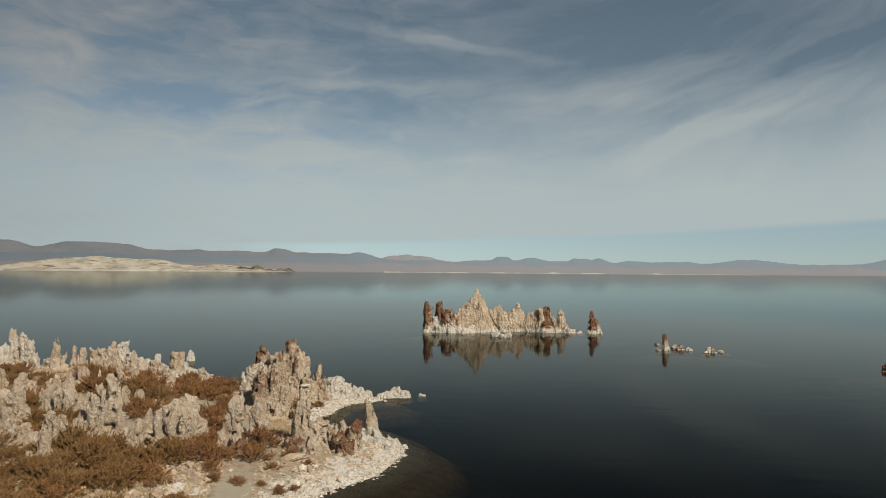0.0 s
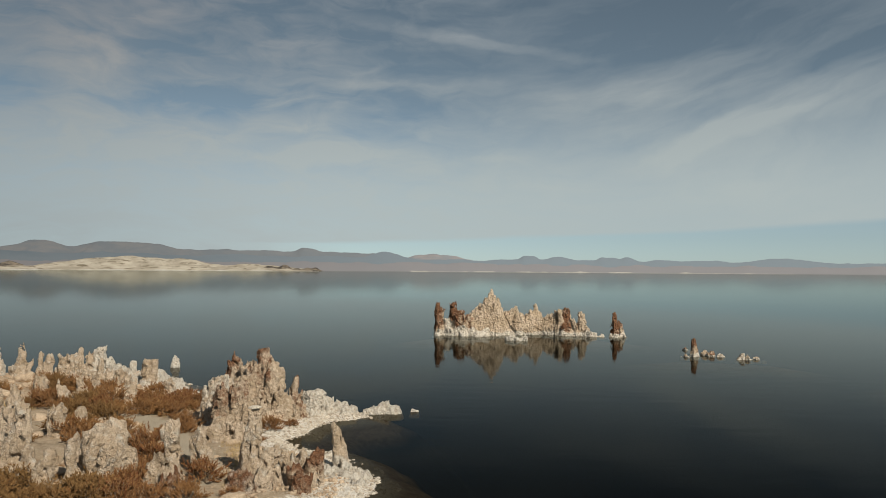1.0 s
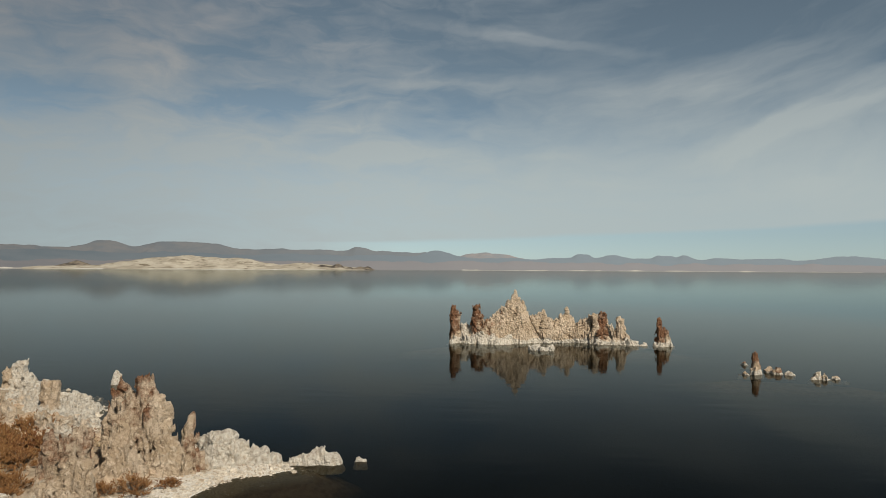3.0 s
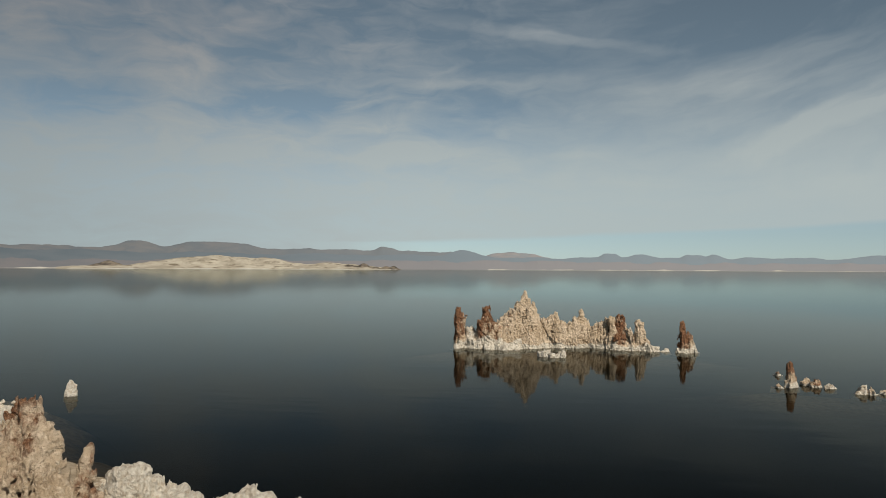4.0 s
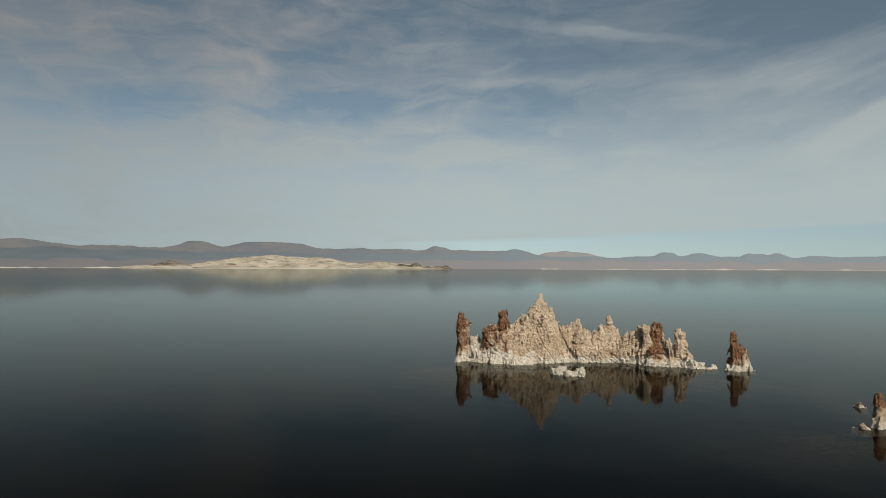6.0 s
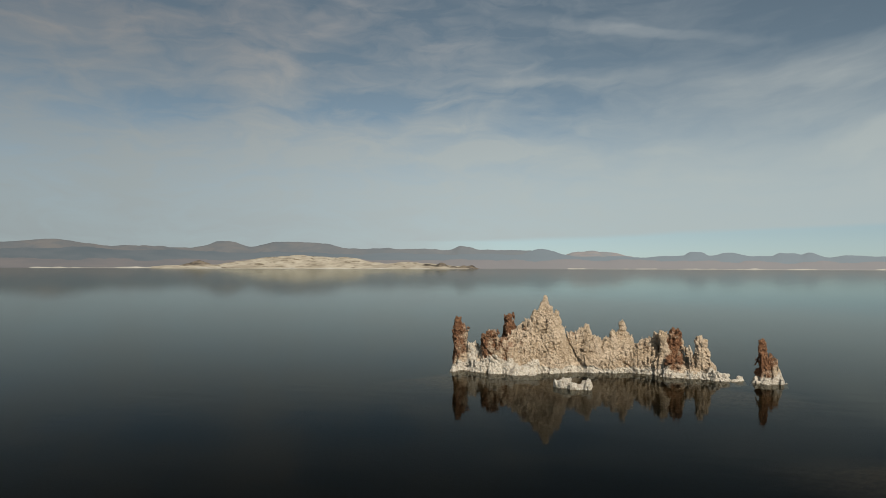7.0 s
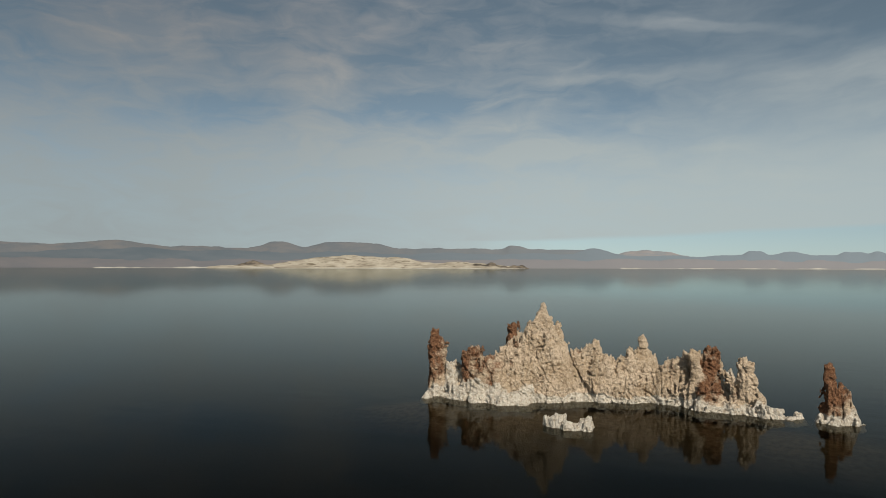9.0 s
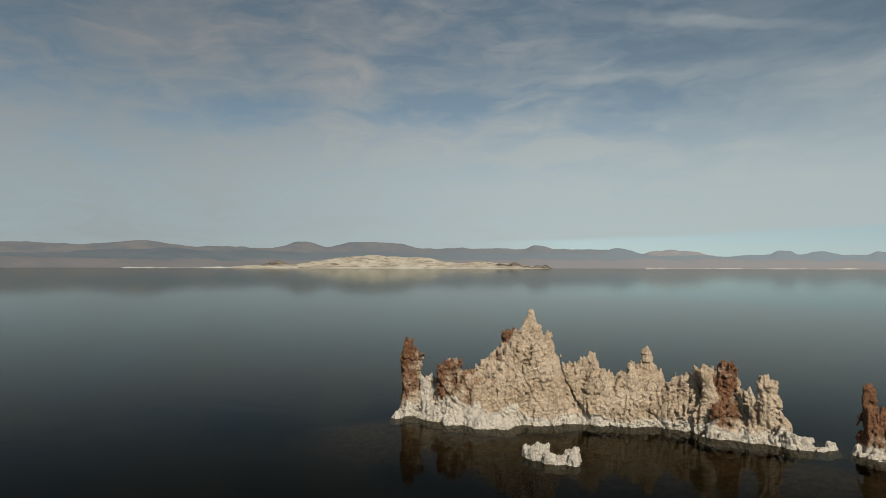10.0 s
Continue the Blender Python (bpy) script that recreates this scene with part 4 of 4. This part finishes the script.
    tufa("tufa_tower", [(-8.1, 28.1, 2.1, 0.3, 0.14), (-8.3, 28.2, 1.7, 0.3, 0.16), (-7.9, 28.0, 1.4, 0.35, 0.2)], "tan limestone column beside the path", "tufa tower", "shore towers", crust=0, pale=0.4, girth=0.84, cell=0.052)
    tufa("tufa_tower", [(-11.2, 36.4, 2.45, 0.38, 0.13), (-10.9, 36.3, 2.7, 0.42, 0.16), (-10.6, 36.5, 2.6, 0.42, 0.2), (-11.5, 36.3, 2.2, 0.38, 0.12), (-10.9, 36.0, 1.4, 0.7, 0.35)],
         "pale finned limestone tower beside the rusty crag", "tufa tower", "shore towers", crust=0, pale=0.52, girth=0.84, cell=0.052)
    tufa("tufa_crag", [(-12.0, 40.9, 3.2, 0.5, 0.36, 0.7), (-9.5, 38.7, 3.75, 0.7, 0.26, 0.66, 0, 0.0, 0.0), (-9.75, 38.8, 3.1, 0.9, 0.45, 0.5), (-9.15, 38.7, 3.25, 0.5, 0.2, 0.45), (-10.9, 39.6, 2.65, 0.6, 0.2, 0.2),
                       (-10.6, 39.3, 2.75, 0.9, 0.4, 0.25), (-11.2, 39.8, 2.5, 0.9, 0.4, 0.3), (-10.2, 38.3, 2.3, 0.9, 0.5, 0.35), (-8.95, 38.6, 2.95, 0.7, 0.25, 0.35), (-8.7, 38.7, 2.65, 0.6, 0.25, 0.2),
                       (-8.6, 38.5, 1.9, 0.8, 0.4), (-8.1, 39.4, 2.15, 0.35, 0.12, 0.5), (-7.9, 39.1, 1.4, 0.6, 0.3, 0.6), (-9.7, 37.4, 1.6, 0.8, 0.4), (-9.1, 37.4, 1.2, 0.7, 0.4, 0.1)],
         "large tan limestone crag with rusty heads on the shore", "tufa crag", "shore towers", crust=0.0, pale=0.1, cell=0.055,
         apron=[(-7.5, 40.5, 1.3, 1.0), (-6.8, 40.7, 0.95, 0.85), (-8.0, 41.2, 1.0, 0.9), (-6.1, 40.8, 0.62, 0.8), (-5.4, 40.9, 0.42, 0.7)], flutes=0.8)
    tufa("tufa_crag", [(-9.6, 34.6, 2.5, 0.75, 0.58, 0.6), (-10.0, 34.9, 2.1, 0.6, 0.4, 0.5), (-9.0, 34.3, 1.75, 0.55, 0.35, 0.2), (-8.5, 34.1, 1.75, 0.36, 0.16, 0, 0.3), (-9.4, 33.7, 1.3, 0.6, 0.35), (-8.8, 33.6, 1.0, 0.5, 0.3)],
         "dark-headed limestone block before the large crag", "tufa crag", "shore towers", crust=0, pale=0.1, cell=0.052)
    tufa("tufa_rock", [(-4.0, 41.5, 0.5, 0.7, 0.4, 0, 1), (-3.3, 41.6, 0.36, 0.6, 0.35, 0, 1), (-4.6, 41.3, 0.32, 0.55, 0.3, 0, 1), (-3.65, 41.5, 0.58, 0.4, 0.15, 0, 1)], "long white salt rock off the point", "rock", "white shore rocks", cell=0.05, crust=0, pale=0.4, girth=0.84, rough=0.75, thorns=0, join=0.25, flutes=0.6)
    tufa("tufa_rock", [(-2.3, 42.1, 0.16, 0.22, 0.1, 0, 1), (-2.05, 42.1, 0.1, 0.18, 0.08, 0, 1)], "small white rock off the point", "rock", "white shore rocks", cell=0.05, crust=0, pale=0.4, girth=0.84, rough=0.6)
    # the headland with the capped tower
    tufa("tufa_tower", [(-6.05, 27.9, 2.9, 0.36, 0.24), (-6.35, 27.8, 1.5, 0.34, 0.18, 0.1), (-5.65, 27.8, 1.45, 0.36, 0.18, 0.15), (-5.2, 27.8, 1.4, 0.36, 0.2, 0.3), (-6.3, 27.3, 1.05, 0.9, 0.5, 0.8), (-5.5, 27.2, 1.0, 0.7, 0.4, 0.3), (-4.9, 28.3, 1.1, 0.7, 0.4)],
         "tan limestone tower with a flat pale capstone", "tufa tower", "shore towers", crust=0, pale=0.4, girth=0.84, cell=0.052)
    tufa("tufa_tower", [(-3.6, 30.25, 1.85, 0.25, 0.24), (-3.2, 30.0, 0.5, 0.4, 0.25, 0, 0.9)], "single pale limestone finger at the water's edge", "tufa tower", "shore towers", crust=0.35, cell=0.05, thorns=0, rough=0.65,
         apron=[(-3.3, 29.4, 0.4, 0.8), (-2.6, 29.6, 0.38, 0.6), (-2.6, 28.7, 0.28, 0.7), (-4.0, 29.3, 0.5, 0.7)])
    for x, y, z, r in ((-4.05, 28.3, 1.15, 0.29), (-4.5, 27.8, 0.80, 0.26), (-4.1, 27.35, 0.5, 0.32), (-8.3, 26.2, 0.95, 0.3)):
        tufa("tufa_rock", [(x, y, z + r * 0.7, r * 1.0, r * 1.05, 0.95), (x + 0.05, y + 0.1, z - r * 0.6, r * 1.5, r * 0.9, 0.1)],
             "round rusty-brown knob of rock on the headland", "rock", "rusty knobs", cell=0.045, crust=0, pale=0.1, rough=0.7, thorns=0, flutes=0.5)
    tufa("tufa_tower", [(-8.62, 27.0, 2.55, 0.34, 0.30), (-8.9, 26.7, 1.6, 0.35, 0.2), (-8.45, 26.4, 1.25, 0.4, 0.25), (-9.2, 26.6, 1.3, 0.4, 0.2)],
         "flat-topped tan limestone columns in the brush", "tufa tower", "shore towers", crust=0, pale=0.4, girth=0.84, cell=0.05, thorns=1)
    tufa("tufa_tower", [(-10.49, 27.0, 2.63, 0.42, 0.16), (-10.80, 26.9, 2.55, 0.42, 0.18), (-11.11, 26.8, 2.42, 0.42, 0.16), (-11.39, 26.7, 2.11, 0.4, 0.18), (-10.42, 26.4, 2.05, 0.5, 0.3), (-10.97, 26.4, 1.86, 0.5, 0.3), (-10.16, 26.8, 1.74, 0.42, 0.25, 0.2), (-10.52, 26.0, 1.59, 0.6, 0.35)],
         "broad pale limestone bank with a crumbling crest in the brush", "tufa tower", "shore towers", crust=0, pale=0.4, girth=0.84, cell=0.055)
    tufa("tufa_tower", [(-15.30, 27.2, 2.19, 0.3, 0.15), (-14.68, 26.4, 1.66, 0.5, 0.25), (-14.84, 26.2, 1.47, 0.5, 0.25), (-15.39, 26.8, 1.72, 0.4, 0.2), (-14.14, 25.8, 1.39, 0.5, 0.3)],
         "low pale limestone shoulder beside the fluted columns", "tufa tower", "shore towers", crust=0, pale=0.4, girth=0.84, cell=0.055)
    tufa("tufa_rock", [(-4.6, 28.9, 0.75, 0.8, 0.5), (-5.2, 29.2, 0.9, 0.8, 0.5, 0.2), (-4.0, 28.1, 0.7, 0.7, 0.4, 0.1), (-5.8, 29.2, 1.0, 0.8, 0.5)],
         "low tan limestone mound on the headland", "rock", "low mounds", cell=0.052, crust=0, pale=0.4, girth=0.84)
    fill = ((-21.6, 27.4, 2.3, 5), (-18.4, 26.9, 1.9, 4), (-16.5, 31.9, 2.0, 4), (-23.6, 29.6, 2.5, 5), (-22.2, 36.4, 2.0, 4), (-15.8, 26.6, 1.9, 4), (-25.6, 36.0, 2.4, 4),
            (-20.0, 33.2, 1.9, 4), (-17.8, 39.4, 1.9, 4), (-16.4, 40.8, 1.6, 3), (-20.6, 41.4, 1.9, 4), (-23.4, 42.0, 1.9, 4), (-19.2, 43.2, 1.7, 4))
    for i, (x, y, h, n) in enumerate(fill):
        pick = random.Random(60 + i)
        cols = [(x + pick.uniform(-0.8, 0.8), y + pick.uniform(-0.5, 0.5), h * pick.uniform(0.65, 1.05), pick.uniform(0.3, 0.5), pick.uniform(0.1, 0.26)) for _ in range(n)]
        tufa("tufa_tower", cols, clump, "tufa tower", "shore towers", crust=0, pale=0.4, girth=0.84, cell=0.055)
    rng = random.Random(31)
    spots = [(-16.0, 33.4), (-13.0, 28.6), (-15.4, 28.2), (-10.0, 33.6), (-19.0, 32.6), (-21.2, 34.6), (-17.4, 25.6), (-9.4, 29.2),
             (-22.5, 38.4), (-19.5, 38.2), (-25.0, 38.0), (-23.8, 32.2)]
    for x, y in spots:
        lump = []
        for _ in range(rng.randint(2, 4)):
            r = rng.uniform(0.3, 0.6)
            lump.append((x + rng.uniform(-0.7, 0.7), y + rng.uniform(-0.6, 0.6), float(shore_height(x, y)) + rng.uniform(0.35, 1.0), r, r * rng.uniform(0.3, 0.7), rng.choice((0, 0, 0.3))))
        tufa("tufa_rock", lump, "low knobbly limestone lump among the brush", "rock", "low mounds", low=-0.1, cell=0.07, crust=0, pale=0.4, girth=0.84)
    tufa("tufa_rock", [(-4.55, 29.1, 1.25, 0.22, 0.14)], "small pale limestone stub", "rock", "pale stubs", cell=0.05, crust=0, pale=0.4, girth=0.84, rough=0.6)


shore_towers()


# ---- loose stones ----
def stone_mesh(name, mat, seed, sub=2):
    bm = bmesh.new()
    bmesh.ops.create_icosphere(bm, subdivisions=sub, radius=1.0)
    rng = random.Random(seed)
    sx, sy, sz, off = rng.uniform(0.8, 1.3), rng.uniform(0.7, 1.1), rng.uniform(0.5, 0.85), rng.uniform(0, 60)
    for v in bm.verts:
        p = v.co.copy()
        k = 1 + 0.45 * noise.noise(p * 1.1 + Vector((off, 0, 0))) + 0.22 * noise.noise(p * 2.7 + Vector((0, off, 0)))
        v.co = Vector((p.x * sx, p.y * sy, p.z * sz)) * k
    me = bpy.data.meshes.new(name)
    bm.to_mesh(me)
    bm.free()
    me.materials.append(mat)
    return me


def scatter_stones():
    """White boulders along the water and tan ones among the brush, each a thing of its own."""
    rng = random.Random(5)
    white = [stone_mesh("rock", WHITE_ROCK, i) for i in range(5)]
    tan = [stone_mesh("rock", TAN_ROCK, 20 + i) for i in range(5)]
    made = 0
    while made < 110:
        x, y = rng.uniform(-9, 0), rng.uniform(20, 43)
        d = float(inland(x, y))
        if not (-0.25 < d < 2.4) or rng.random() > math.exp(-abs(d - 0.4) / 1.2):
            continue
        r = rng.uniform(0.05, 0.13) * (1.7 if rng.random() < 0.12 else 1)
        ob = new("rock", white[made % 5])
        ob.matrix_world = pose(x, y, max(float(shore_height(x, y)), -0.05) + r * 0.25, rng.uniform(-20, 20), rng.uniform(-20, 20), rng.uniform(0, 360)) @ Matrix.Scale(r, 4)
        tagged(ob, "rough white salt-crusted stone on the shore", "rock", "white shore stones")
        made += 1
    made = 0
    while made < 130:
        x, y = rng.uniform(-32, -4), rng.uniform(19, 48)
        if float(inland(x, y)) < 2.0 or (y < 25.5 and x < -8.5) or float(to_line(np.array(x), np.array(y), TRAIL, False)[0]) < 1.0:
            continue
        r = rng.uniform(0.12, 0.38)
        ob = new("rock", tan[made % 5])
        ob.matrix_world = pose(x, y, float(shore_height(x, y)) + r * 0.2, rng.uniform(-25, 25), rng.uniform(-25, 25), rng.uniform(0, 360)) @ Matrix.Scale(r, 4)
        tagged(ob, "rough tan limestone lump among the brush", "rock", "tan shore stones")
        made += 1


def gravel(name, count, box, keep, mat, size, label, seed):
    """Stones too many to count, one mesh."""
    rng = np.random.RandomState(seed)
    bm = bmesh.new()
    bmesh.ops.create_icosphere(bm, subdivisions=1, radius=1.0)
    base = np.array([v.co[:] for v in bm.verts])
    tri = np.array([[v.index for v in f.verts] for f in bm.faces])
    bm.free()
    x = rng.uniform(box[0], box[1], count * 12)
    y = rng.uniform(box[2], box[3], count * 12)
    d = inland(x, y)
    ok = rng.rand(len(x)) < keep(x, y, d)
    x, y = x[ok][:count], y[ok][:count]
    z = shore_height(x, y)
    verts, faces = [], []
    for i in range(len(x)):
        r = size * math.exp(rng.normal(0, 0.45))
        p = base * (1 + rng.uniform(-0.28, 0.28, (len(base), 1))) * np.array([r * rng.uniform(0.8, 1.3), r * rng.uniform(0.8, 1.3), r * rng.uniform(0.5, 0.9)])
        a = rng.uniform(0, 6.28)
        p = p @ np.array([[math.cos(a), math.sin(a), 0], [-math.sin(a), math.cos(a), 0], [0, 0, 1]])
        verts.append(p + np.array([x[i], y[i], z[i] + r * 0.2]))
        faces.append(tri + i * len(base))
    me = mesh_of(name, np.concatenate(verts), np.concatenate(faces), mat, smooth=False)
    return tagged(new(name, me), label, "gravel", kind="stuff")


scatter_stones()
gravel("gravel", 6500, (-10, 0.4, 14, 43.5), lambda x, y, d: np.exp(-np.abs(d - 0.35) / 0.75) * (d > -0.9), WHITE_ROCK, 0.034, "white salt-crusted shingle along the waterline", 3)
gravel("gravel", 900, (-28, -14, 43, 55), lambda x, y, d: np.exp(-np.abs(d - 0.5) / 0.8) * (d > -0.8), WHITE_ROCK, 0.08, "white salt-crusted shingle along the waterline", 4)
gravel("rubble", 5200, (-34, -4, 15, 50), lambda x, y, d: (d > 1.6) * np.clip(0.25 + layered(x * 0.4, y * 0.4, x * 0 + 6, 2), 0, 1) * (to_line(x, y, TRAIL, False)[0] > 0.8), TAN_ROCK, 0.08, "tan limestone rubble between the bushes", 6)

gravel("rubble", 2600, (-11, -3, 16, 31), lambda x, y, d: (d > 0.8) * np.clip(0.35 + layered(x * 0.7, y * 0.7, x * 0 + 3, 2), 0, 1) * (to_line(x, y, TRAIL, False)[0] > 0.45), TAN_ROCK, 0.04, "fine tan gravel and shell grit beside the path", 16)

# pale capstone on the headland tower
cap = stone_mesh("capstone", WHITE_ROCK, 77)
slab = new("capstone", cap)
slab.matrix_world = pose(-6.05, 27.85, 2.93, 0, 0, 20) @ Matrix.Diagonal((0.17, 0.16, 0.11, 1))
tagged(slab, "flat pale capstone resting on the limestone tower", "rock")


# ---- brush ----
def tubes(paths, sides=3):
    """Tapering twigs: each path is a list of (place, radius)."""
    verts, faces = [], []
    for path in paths:
        start = len(verts)
        for j, (p, r) in enumerate(path):
            d = (path[min(j + 1, len(path) - 1)][0] - path[max(j - 1, 0)][0]).normalized()
            u = d.orthogonal().normalized()
            w = d.cross(u)
            for k in range(sides):
                a = 2 * math.pi * k / sides
                verts.append(p + (u * math.cos(a) + w * math.sin(a)) * r)
        for j in range(len(path) - 1):
            for k in range(sides):
                a, b = start + j * sides + k, start + j * sides + (k + 1) % sides
                faces.append((a, b, b + sides, a + sides))
    return verts, faces


def bush_meshes(seed, leaf, stems=62, twigs=6, sprigs=9, height=0.95):
    """A round, twiggy shrub about one metre in radius: its woody stems, and its dry leaf sprigs."""
    rng = random.Random(seed)
    wood, tips = [], []
    for _ in range(stems):
        a, lift = rng.uniform(0, 6.283), rng.uniform(0.15, 1.45)
        out = Vector((math.cos(a) * math.cos(lift), math.sin(a) * math.cos(lift), math.sin(lift) * height))
        long = rng.uniform(0.62, 1.02)
        root = Vector((rng.uniform(-0.2, 0.2), rng.uniform(-0.2, 0.2), -0.08))
        mid = root + out * long * 0.5 + Vector((rng.uniform(-0.09, 0.09), rng.uniform(-0.09, 0.09), rng.uniform(0.0, 0.1)))
        tip = root + out * long + Vector((0, 0, rng.uniform(-0.03, 0.1)))
        wood.append([(root, 0.016), (mid, 0.010), (tip, 0.003)])
        for _ in range(twigs):
            f = rng.uniform(0.35, 1.0)
            base = mid.lerp(tip, (f - 0.35) / 0.65)
            way = (out + Vector((rng.uniform(-0.8, 0.8), rng.uniform(-0.8, 0.8), rng.uniform(-0.2, 0.8)))).normalized()
            end = base + way * rng.uniform(0.12, 0.3)
            wood.append([(base, 0.006), (end, 0.002)])
            tips.append((base, end, way))
    verts, faces = [], []
    for base, end, way in tips:
        for _ in range(sprigs):
            p = base.lerp(end, rng.uniform(0.1, 1.1))
            d = (way + Vector((rng.uniform(-1, 1), rng.uniform(-1, 1), rng.uniform(-0.5, 1)))).normalized()
            s = d.orthogonal().normalized()
            s.rotate(Matrix.Rotation(rng.uniform(0, 6.28), 3, d))
            n, w, t = len(verts), rng.uniform(0.011, 0.021), rng.uniform(0.05, 0.10)
            q = d.cross(s) * w
            verts += [p - s * w, p + s * w * 0.5 + q, p + s * w * 0.5 - q, p + d * t]
            faces += [(n, n + 1, n + 3), (n + 1, n + 2, n + 3), (n + 2, n, n + 3)]
    wv, wf = tubes(wood)
    return mesh_of("wood", [v[:] for v in wv], wf, STEM, smooth=False), mesh_of("foliage", [v[:] for v in verts], faces, leaf, smooth=False)


def plant_bushes():
    protos = []
    for i in range(5):
        protos.append(bush_meshes(40 + i, LEAF, height=(0.95, 0.8, 1.05, 0.7, 0.9)[i]))
    for i in range(4):
        protos.append(bush_meshes(70 + i, GOLD_LEAF, 70, 7, 9, (0.75, 0.95, 0.65, 0.85)[i]))
    rng = random.Random(12)

    def bush(x, y, r, which, label="dry rust-brown desert shrub on the shore"):
        stems, foliage = protos[which]
        ob = empty("bush", (0, 0, 0), label, "bush", "shore brush")
        under("wood", stems, ob)
        under("foliage", foliage, ob)
        ob.matrix_world = pose(x, y, float(shore_height(x, y)) - 0.02, 0, 0, rng.uniform(0, 360)) @ Matrix.Diagonal((r, r, r * rng.uniform(0.85, 1.1), 1))

    for x, y, r in ((-14.9, 41.3, 1.1), (-13.6, 40.6, 0.9), (-16.2, 41.0, 1.0), (-14.6, 39.4, 1.1), (-16.0, 39.2, 1.0), (-17.4, 40.4, 1.0), (-18.8, 41.2, 1.0),
                    (-17.0, 42.6, 0.9), (-13.4, 38.8, 0.8), (-11.9, 35.0, 0.75), (-11.5, 34.2, 0.6), (-12.2, 33.6, 0.55), (-14.1, 31.0, 1.05), (-15.0, 31.6, 1.0), (-13.4, 32.2, 0.8),
                    (-15.6, 35.6, 0.9), (-17.0, 36.6, 1.0), (-7.6, 27.2, 0.9), (-10.0, 27.0, 0.8), (-9.5, 26.1, 0.75), (-9.4, 25.2, 0.8), (-10.6, 27.2, 0.8), (-9.9, 25.9, 0.7), (-9.0, 27.3, 0.6), (-8.2, 36.1, 0.75), (-7.6, 37.2, 0.5), (-9.0, 35.6, 0.5), (-5.4, 28.8, 0.4),
                    (-14.4, 37.4, 1.0), (-15.2, 37.1, 0.95), (-13.6, 37.5, 0.8), (-14.8, 38.3, 1.0), (-10.5, 29.0, 0.95), (-11.6, 28.8, 1.0), (-9.9, 28.2, 0.65), (-11.0, 29.5, 0.9), (-12.4, 29.4, 0.8), (-7.9, 22.6, 0.4), (-8.4, 23.6, 0.5), (-6.3, 24.2, 0.35), (-8.2, 20.4, 0.45), (-5.6, 22.6, 0.25), (-6.1, 26.0, 0.4), (-5.2, 25.2, 0.22), (-7.8, 18.6, 0.5), (-5.3, 19.8, 0.22),
                    (-7.3, 25.3, 0.7), (-8.1, 26.0, 0.65), (-8.7, 25.2, 0.8), (-9.3, 24.8, 0.85), (-10.1, 24.5, 0.75), (-10.5, 26.9, 0.6), (-9.8, 27.4, 0.7), (-8.2, 34.0, 0.5), (-5.6, 28.1, 0.35), (-5.5, 22.3, 0.28), (-5.1, 22.8, 0.3), (-6.3, 22.8, 0.25), (-7.1, 22.7, 0.35), (-8.5, 20.4, 0.4), (-9.4, 21.6, 0.5), (-11.7, 32.5, 0.8), (-12.0, 34.7, 0.7)):
        bush(x, y, r, rng.randrange(5))
    for _ in range(11):      # the red bank beyond the path
        bush(rng.uniform(-21.5, -13.8), rng.uniform(37.6, 42.0), rng.uniform(0.8, 1.15), rng.choice((0, 2, 4)))
    for _ in range(18):      # a row behind the fluted columns
        bush(rng.uniform(-31, -20.5), rng.uniform(40.5, 44.8), rng.uniform(0.6, 1.0), rng.choice((0, 1, 5, 6, 7)))
    for _ in range(14):
        bush(rng.uniform(-24, -15), rng.uniform(30.5, 38.5), rng.uniform(0.6, 1.1), rng.randrange(9))
    for _ in range(12):
        bush(rng.uniform(-19.5, -14.5), rng.uniform(26.5, 30), rng.uniform(0.7, 1.0), rng.randrange(9))
    for _ in range(74):      # thick brush beside the path
        x, y = rng.uniform(-21, -8.9), rng.uniform(14, 24.9)
        bush(x, y, rng.uniform(0.7, 1.2), rng.choice((1, 5, 6, 7, 8, 5, 6)), "golden-brown dry shrub in thick brush beside the path")
    for _ in range(24):
        bush(rng.uniform(-17, -9.6), rng.uniform(18.5, 24.6), rng.uniform(0.6, 0.95), rng.choice((5, 6, 7, 8)), "golden-brown dry shrub in thick brush beside the path")


def grass():
    """Dry tufts between the stones."""
    rng = np.random.RandomState(9)
    verts, faces = [], []
    x, y = rng.uniform(-26, -4, 9000), rng.uniform(16, 46, 9000)
    d = inland(x, y)
    keep = (d > 2.0) & (layered(x * 0.35, y * 0.35, x * 0 + 2, 2) > 0.05) & (to_line(x, y, TRAIL, False)[0] > 0.9)
    for gx, gy, gz in zip(x[keep][:1300], y[keep][:1300], shore_height(x[keep][:1300], y[keep][:1300])):
        for _ in range(14):
            a, tilt, long = rng.uniform(0, 6.28), rng.uniform(0.1, 0.9), rng.uniform(0.15, 0.4)
            b = np.array([gx + rng.normal(0, 0.08), gy + rng.normal(0, 0.08), gz - 0.02])
            way = np.array([math.cos(a) * math.sin(tilt), math.sin(a) * math.sin(tilt), math.cos(tilt)])
            s = np.array([-math.sin(a), math.cos(a), 0]) * 0.008
            q = np.array([math.cos(a), math.sin(a), 0]) * 0.006
            n = len(verts)
            verts += [b - s, b + s, b + q, b + way * long]
            faces += [(n, n + 1, n + 3), (n + 1, n + 2, n + 3), (n + 2, n, n + 3)]
    me = mesh_of("dry_grass", verts, faces, GRASS, smooth=False)
    return tagged(new("dry_grass", me), "tufts of dry golden grass between the stones", "grass", kind="stuff")


plant_bushes()
grass()
